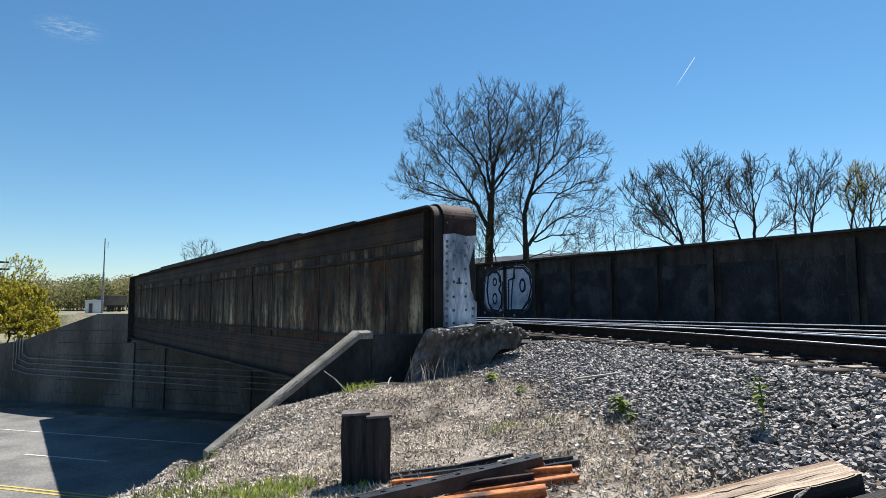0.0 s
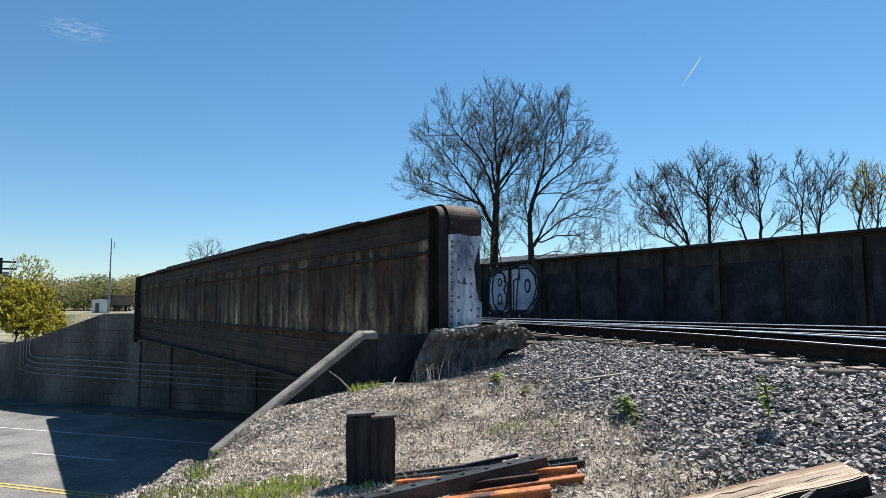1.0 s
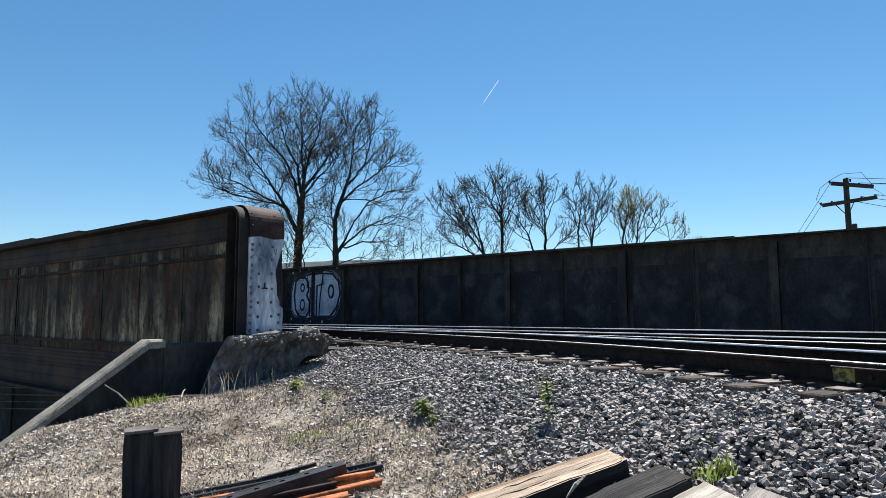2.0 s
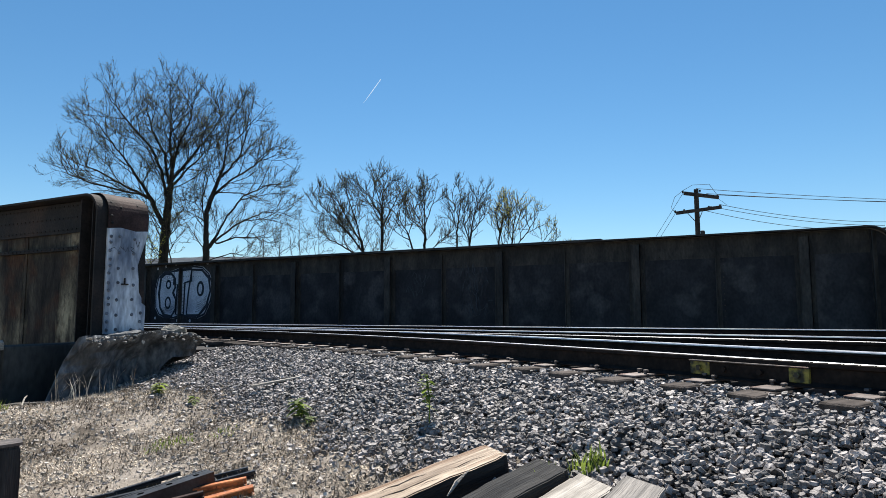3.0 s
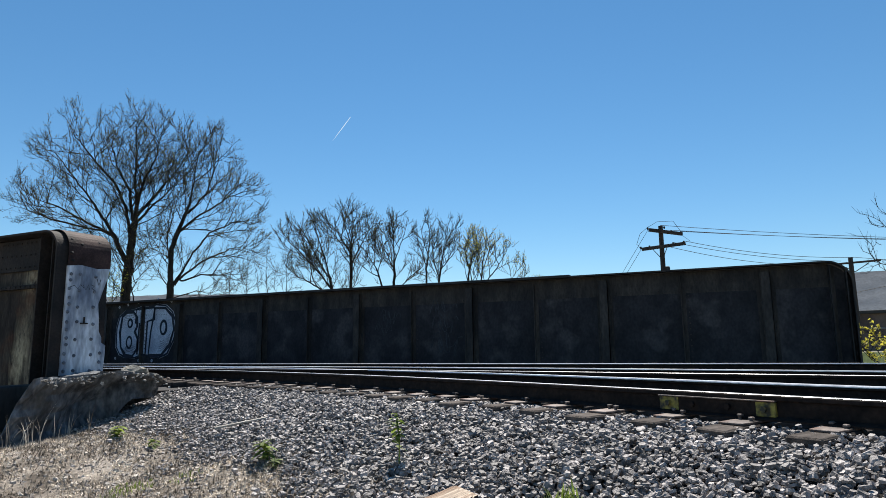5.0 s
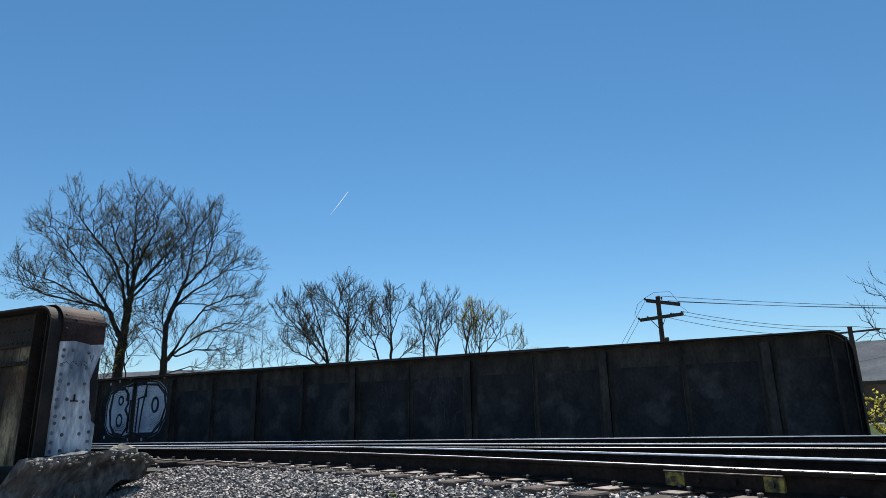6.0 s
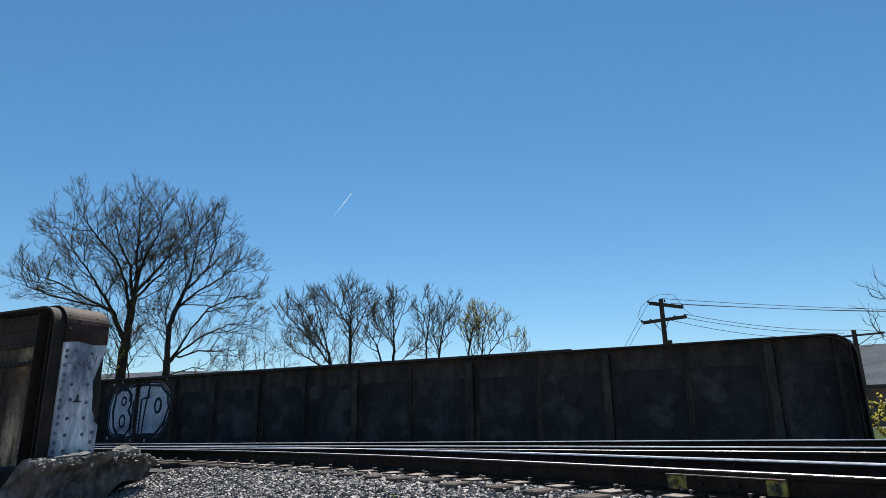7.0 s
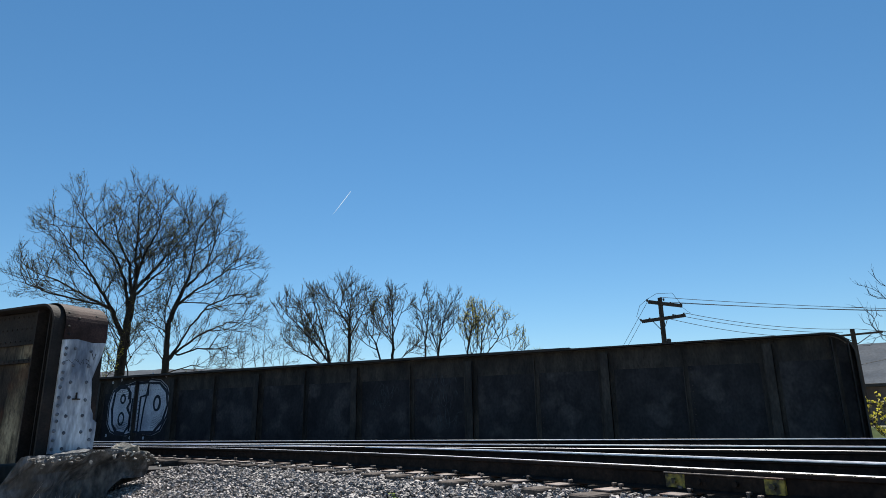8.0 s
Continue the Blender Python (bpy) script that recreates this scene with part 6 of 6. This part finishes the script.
def weed(label, at, height, leaves, size, seed, stem_mat=GREEN):
    """An upright weed: a stem with toothed leaves set round it."""
    rr = random.Random(seed)
    base = Vector((at[0], at[1], ground_z(*at)))
    ob = thing("weed", label, "weed")
    top = base + Vector((rr.uniform(-0.05, 0.05), rr.uniform(-0.05, 0.05), height))
    part("stem", tube(bmesh.new(), [base, base.lerp(top, 0.5) + Vector((0.02, 0, 0)), top], [0.006, 0.005, 0.003], 5), GREEN, ob)
    for k in range(leaves):
        t = rr.uniform(0.35, 1.0) if height > 0.3 else rr.uniform(0.05, 1.0)
        p = base.lerp(top, t)
        a = rr.uniform(0, 6.283)
        d = Vector((math.cos(a), math.sin(a), rr.uniform(-0.25, 0.6))).normalized()
        s = d.cross(Vector((0, 0, 1))).normalized()
        ln = size * rr.uniform(0.6, 1.2)
        bm = bmesh.new()
        mids = []
        left, right = [], []
        for i in range(5):
            f = i / 4
            wd = ln * 0.26 * math.sin(math.pi * min(1, f * 0.92 + 0.08)) * (1.0 if i % 2 else 0.75)
            c = p + d * ln * f - Vector((0, 0, 0.35 * ln * f * f))
            mids.append(bm.verts.new(c))
            left.append(bm.verts.new(c + s * wd + Vector((0, 0, 0.02 * ln))))
            right.append(bm.verts.new(c - s * wd + Vector((0, 0, 0.02 * ln))))
        for i in range(4):
            bm.faces.new((mids[i], mids[i + 1], left[i + 1], left[i]))
            bm.faces.new((right[i], right[i + 1], mids[i + 1], mids[i]))
        part("leaf", bm, GREEN, ob)
    return ob


weed("bushy green weed growing in the ballast", (5.28, 4.58), 0.20, 34, 0.13, 1)
weed("low green weed below the bushy one", (5.12, 4.36), 0.10, 16, 0.09, 2)
weed("tall thin yellow-green weed standing in ballast", (4.92, 2.92), 0.42, 34, 0.10, 3)
weed("low green weed at the foot of the concrete pedestal", (6.1, 7.75), 0.16, 30, 0.14, 4)
weed("small green weed at the edge of the slope", (2.05, 7.85), 0.14, 18, 0.11, 5)
weed("small pale green weed near the girder", (5.9, 6.85), 0.10, 16, 0.10, 6)
tuft("long green grass growing between the boards", (4.02, 1.33), 60, 0.15, 0.11, 1, broad=0.009)
tuft("fresh green grass growing by a grey board", (3.85, 1.50), 26, 0.16, 0.08, 2)
tuft("green grass at the edge of the slope", (1.62, 6.70), 60, 0.16, 0.16, 3)
tuft("green grass clump on dry dirt", (2.25, 5.95), 380, 0.085, 0.28, 4)
tuft("green grass clump on dry dirt", (2.0, 5.72), 420, 0.075, 0.32, 5)
tuft("green grass clump on dry dirt", (1.75, 6.05), 300, 0.075, 0.30, 6)
tuft("sparse green grass at the edge of the bank", (1.3, 6.2), 200, 0.075, 0.30, 7)
tuft("green grass at the foot of the wing wall", (4.55, 9.0), 110, 0.16, 0.28, 8)
tuft("green grass beside a timber post", (2.72, 5.35), 40, 0.10, 0.14, 9)
tuft("thin green grass on dry dirt", (4.75, 5.85), 150, 0.065, 0.26, 10)
tuft("thin green grass at the ballast edge", (5.0, 5.35), 30, 0.08, 0.15, 11)
tuft("tall dry grass stalks beside the concrete pedestal", (5.55, 8.75), 22, 0.5, 0.28, 12, DRYGRASS, 0.004)
tuft("tall dry grass stalks beside the concrete pedestal", (6.15, 8.8), 18, 0.4, 0.35, 13, DRYGRASS, 0.004)

# sticks and stalks
rs = random.Random(5)
STICK_AT = [((4.28, 9.72), (4.52, 9.42), 0.40, 0.03), ((4.55, 9.25), (5.5, 8.95), 0.08, 0.02), ((5.15, 9.1), (4.95, 8.85), 0.14, 0.02), ((3.75, 9.5), (3.55, 9.9), 0.35, 0.02)]
for (a, b, ha, hb_) in STICK_AT:
    p, q = Vector((*a, ground_z(*a) + ha)), Vector((*b, ground_z(*b) + hb_))
    tagged(new("dry_stick", mesh_of("dry_stick", tube(bmesh.new(), [p, p.lerp(q, 0.5) + Vector((0, 0, 0.03)), q], [0.007, 0.01, 0.012], 6), WOOD_PALE)), "dry bare stick leaning on the bank", "stick")
lath = boxed(-0.42, 0.42, -0.03, 0.03, -0.012, 0.012, 0.004)
lath_ob = new("wood_lath", mesh_of("wood_lath", lath, WOOD_PALE))
lath_ob.matrix_world = Matrix.Translation((6.45, 5.85, ground_z(6.45, 5.85) + 0.06)) @ Matrix.Rotation(radians(-38), 4, "Z") @ Matrix.Rotation(radians(-8), 4, "Y")
tagged(lath_ob, "thin bleached wooden lath lying on ballast", "wood lath")


# ---- ballast, grit and litter ----
def stone_shape(seed):
    """A crushed stone: a slab broken along five to seven sides, its top a little smaller and tilted."""
    rr = random.Random(seed)
    n = rr.choice((5, 6, 6, 7))
    long, thick = rr.uniform(0.5, 0.9), rr.uniform(0.28, 0.5)
    lean = (rr.uniform(-0.3, 0.3), rr.uniform(-0.3, 0.3))
    low, high = [], []
    for i in range(n):
        a = 6.283 * (i + rr.uniform(-0.32, 0.32)) / n
        r = rr.uniform(0.75, 1.12)
        x, y = r * math.cos(a), r * long * math.sin(a)
        k = rr.uniform(0.72, 1.0)
        low.append((x, y, -thick * rr.uniform(0.6, 1.1)))
        high.append((x * k, y * k, thick * rr.uniform(0.6, 1.0) + lean[0] * x * thick + lean[1] * y * thick))
    faces = [(0, i + 1, i) for i in range(1, n - 1)] + [(n, n + i, n + i + 1) for i in range(1, n - 1)]
    for i in range(n):
        j = (i + 1) % n
        faces += [(i, j, n + j), (i, n + j, n + i)]
    return np.array(low + high), np.array(faces)


SHAPES = [stone_shape(k) for k in range(16)]


def stones_mesh(name, places, sizes, mat, seed, parent=None, tilt=0.33):
    """Many stones joined into one mesh."""
    rg = np.random.default_rng(seed)
    vs, fs, base = [], [], 0
    for p, s in zip(places, sizes):
        v, f = SHAPES[rg.integers(len(SHAPES))]
        e = Euler((rg.normal() * tilt, rg.normal() * tilt, rg.uniform(0, 6.283))).to_matrix()
        vs.append((v * s) @ np.array(e).T + p)
        fs.append(f + base)
        base += len(v)
    vs, fs = np.concatenate(vs), np.concatenate(fs)
    return raw(name, vs.tolist(), fs.tolist(), mat, parent)


rg = np.random.default_rng(8)
far_places, far_sizes, near_list = [], [], []
for _ in range(100000):
    y = rg.uniform(-5.5, 10.2)
    s = rg.uniform(-0.05, 2.95)
    i = int((y + 14) * 10)
    slope = (X1[i + 1] - X1[i]) / 0.1
    k = math.sqrt(1 + slope * slope)
    x, yy = float(np.interp(y, YS, X1)) - s / k, y + s * slope / k
    if to_nq(x, yy)[0] > near_edge(to_nq(x, yy)[1]) - 0.15 or (s < 0.62 and rg.random() < 0.35):
        continue
    edge = 2.30 + 0.35 * smooth_step(7.2, 8.4, yy) + 0.28 * noise.noise((x * 0.8, yy * 0.8, 2)) + 0.15 * noise.noise((x * 3, yy * 3, 2))
    if s > edge and rg.random() < min(0.97, 0.55 + (s - edge) * 2):
        continue
    if math.hypot(x, yy) > 10.5 and rg.random() < 0.35:
        continue
    size = rg.uniform(0.016, 0.033) * (1.3 if rg.random() < 0.10 else 1)
    up = rg.uniform(-0.018, 0.044)
    place = (x, yy, ground_z(x, yy) + up)
    if yy < 2.6 and x < 4.6 and yy > 0.2 and len(near_list) < 300 and up > 0.0:
        near_list.append((place, size))
    else:
        far_places.append(place)
        far_sizes.append(size)
ballast = stones_mesh("ballast", far_places, far_sizes, STONE, 9)
tagged(ballast, "loose grey crushed-stone ballast sloping down from the track", "ballast", kind="stuff")

# crumbled aggregate along the top of the pedestal, pale to paint its sunlit lip
kp, ks = [], []
for _ in range(240):
    x = rg.uniform(5.75, 7.7)
    zt = float(np.interp(x, outline_x, tops))
    back = rg.random() ** 1.6
    y = 8.84 - 0.25 * smooth_step(7.0, 7.7, x) + 0.62 * back
    x += 0.4 * back * smooth_step(7.0, 5.8, x)
    kp.append((x, y, zt - 0.03 + (0.0 if back > 0.08 else -rg.uniform(0, 0.12))))
    ks.append(rg.uniform(0.010, 0.030))
CRUMBLE = material("sunlit_pale_crumbled_concrete", (0.12, 0.115, 0.105), (0.36, 0.345, 0.32), 8, 0.95, 0, 0.4, vary=0.4)
tagged(stones_mesh("crumbled_concrete", kp, ks, CRUMBLE, 14), "pale crumbled aggregate on top of the concrete pedestal", "rubble", kind="stuff")

# between and beyond the rails
bp, bs = [], []
for _ in range(5200):
    x, y = rg.uniform(5, 16), rg.uniform(-3, 13)
    if beside(x, y) > -0.1 or to_nq(x, y)[0] > N_NEAR + 6:
        continue
    bp.append((x, y, 0.985 + rg.uniform(0, 0.05)))
    bs.append(rg.uniform(0.03, 0.05))
tagged(stones_mesh("track_ballast", bp, bs, STONE, 10), "grey crushed stone between the rails", "ballast", kind="stuff")

# grit on the dirt and on the shoulder of the bank
gp, gs = [], []
for _ in range(60000):
    x, y = rg.uniform(0.3, 7.4), rg.uniform(3.0, 12)
    s = beside(x, y)
    n, q = to_nq(x, y)
    if s < (1.2 if y > 7.6 else 2.0) or n > near_edge(q) - 0.04 or q > 8.0 or (y > 9.8 and x > 2.5):
        continue
    dens = 0.4 + 0.6 * smooth_step(3.2, 4.8, q) + 0.3 * noise.noise((x * 0.9, y * 0.9, 5)) + 0.8 * math.exp(-((x - 6.6) ** 2 + (y - 8.5) ** 2) / 0.8)
    if rg.random() > dens:
        continue
    gp.append((x, y, ground_z(x, y) + rg.uniform(-0.004, 0.008)))
    gs.append(0.007 + 0.030 * rg.random() ** 3)
GRIT = material("pale_grit", (0.22, 0.195, 0.17), (0.48, 0.435, 0.385), 8, 0.9, 0, 0.3, vary=0.45)
tagged(stones_mesh("grit", gp, gs, GRIT, 12), "pale loose grit scattered over dry dirt", "grit", kind="stuff")

# loose grey stones strayed from the ballast onto the dirt
op, os_ = [], []
for _ in range(2600):
    x, y = rg.uniform(1.0, 7.2), rg.uniform(2.8, 9.6)
    s = beside(x, y)
    n, q = to_nq(x, y)
    if s < 2.3 or n > near_edge(q) - 0.1 or q > 5.8 or rg.random() > 0.25 + 0.75 * math.exp(-(s - 2.3) * 1.2) + 0.6 * smooth_step(3.4, 4.6, q):
        continue
    op.append((x, y, ground_z(x, y) + 0.006))
    os_.append(rg.uniform(0.012, 0.034))
tagged(stones_mesh("stray_stones", op, os_, STONE, 15), "grey stones strayed from the ballast onto dry dirt", "stones", kind="stuff")

# dead grass and leaf litter
lv, lf = [], []
for _ in range(190000):
    x, y = rg.uniform(0.5, 7.4), rg.uniform(2.6, 11.5)
    s = beside(x, y)
    n, q = to_nq(x, y)
    if s < (1.2 if y > 7.6 else 2.0) or n > near_edge(q) - 0.04 or q > 8.0 or (y > 9.78 and x > 2.5):
        continue
    thick = 0.45 + 0.9 * noise.noise((x * 0.7, y * 0.7, 8)) + 0.35 * (1 - smooth_step(2.9, 4.6, q)) + 0.7 * math.exp(-((x - 6.5) ** 2 + (y - 8.4) ** 2) / 0.8)
    if rg.random() > thick:
        continue
    a = rg.uniform(0, 6.283)
    c, sn = math.cos(a), math.sin(a)
    ln, wd = rg.uniform(0.018, 0.075), rg.uniform(0.003, 0.010)
    z = ground_z(x, y) + rg.uniform(0.0, 0.006)
    rise = ln * (rg.uniform(0.5, 1.1) if rg.random() < 0.4 else rg.uniform(0.0, 0.35))
    flat = math.sqrt(max(1e-5, ln * ln - rise * rise * 0.8)) if rise < ln else ln * 0.4
    k = len(lv)
    lv += [(x - sn * wd, y + c * wd, z), (x + sn * wd, y - c * wd, z + 0.002), (x + c * flat * 0.6, y + sn * flat * 0.6, z + rise * 0.7), (x + c * flat, y + sn * flat, z + rise)]
    lf += [(k, k + 1, k + 2), (k, k + 2, k + 3)]
tagged(raw("dead_grass", lv, lf, DRYGRASS), "dead brown grass and leaf litter on dry dirt", "dead grass", kind="stuff")

# the nearest stones, one by one
stone_meshes = []
for k in range(8):
    me = bpy.data.meshes.new("stone")
    me.from_pydata(SHAPES[k][0].tolist(), [], SHAPES[k][1].tolist())
    me.materials.append(STONE)
    stone_meshes.append(me)
for k, (p, sz) in enumerate(near_list):
    ob = new("stone", stone_meshes[k % 8])
    ob.parent = ballast
    ob.location, ob.scale = p, (sz, sz, sz)
    ob.rotation_euler = (rg.normal() * 0.5, rg.normal() * 0.5, rg.uniform(0, 6.283))
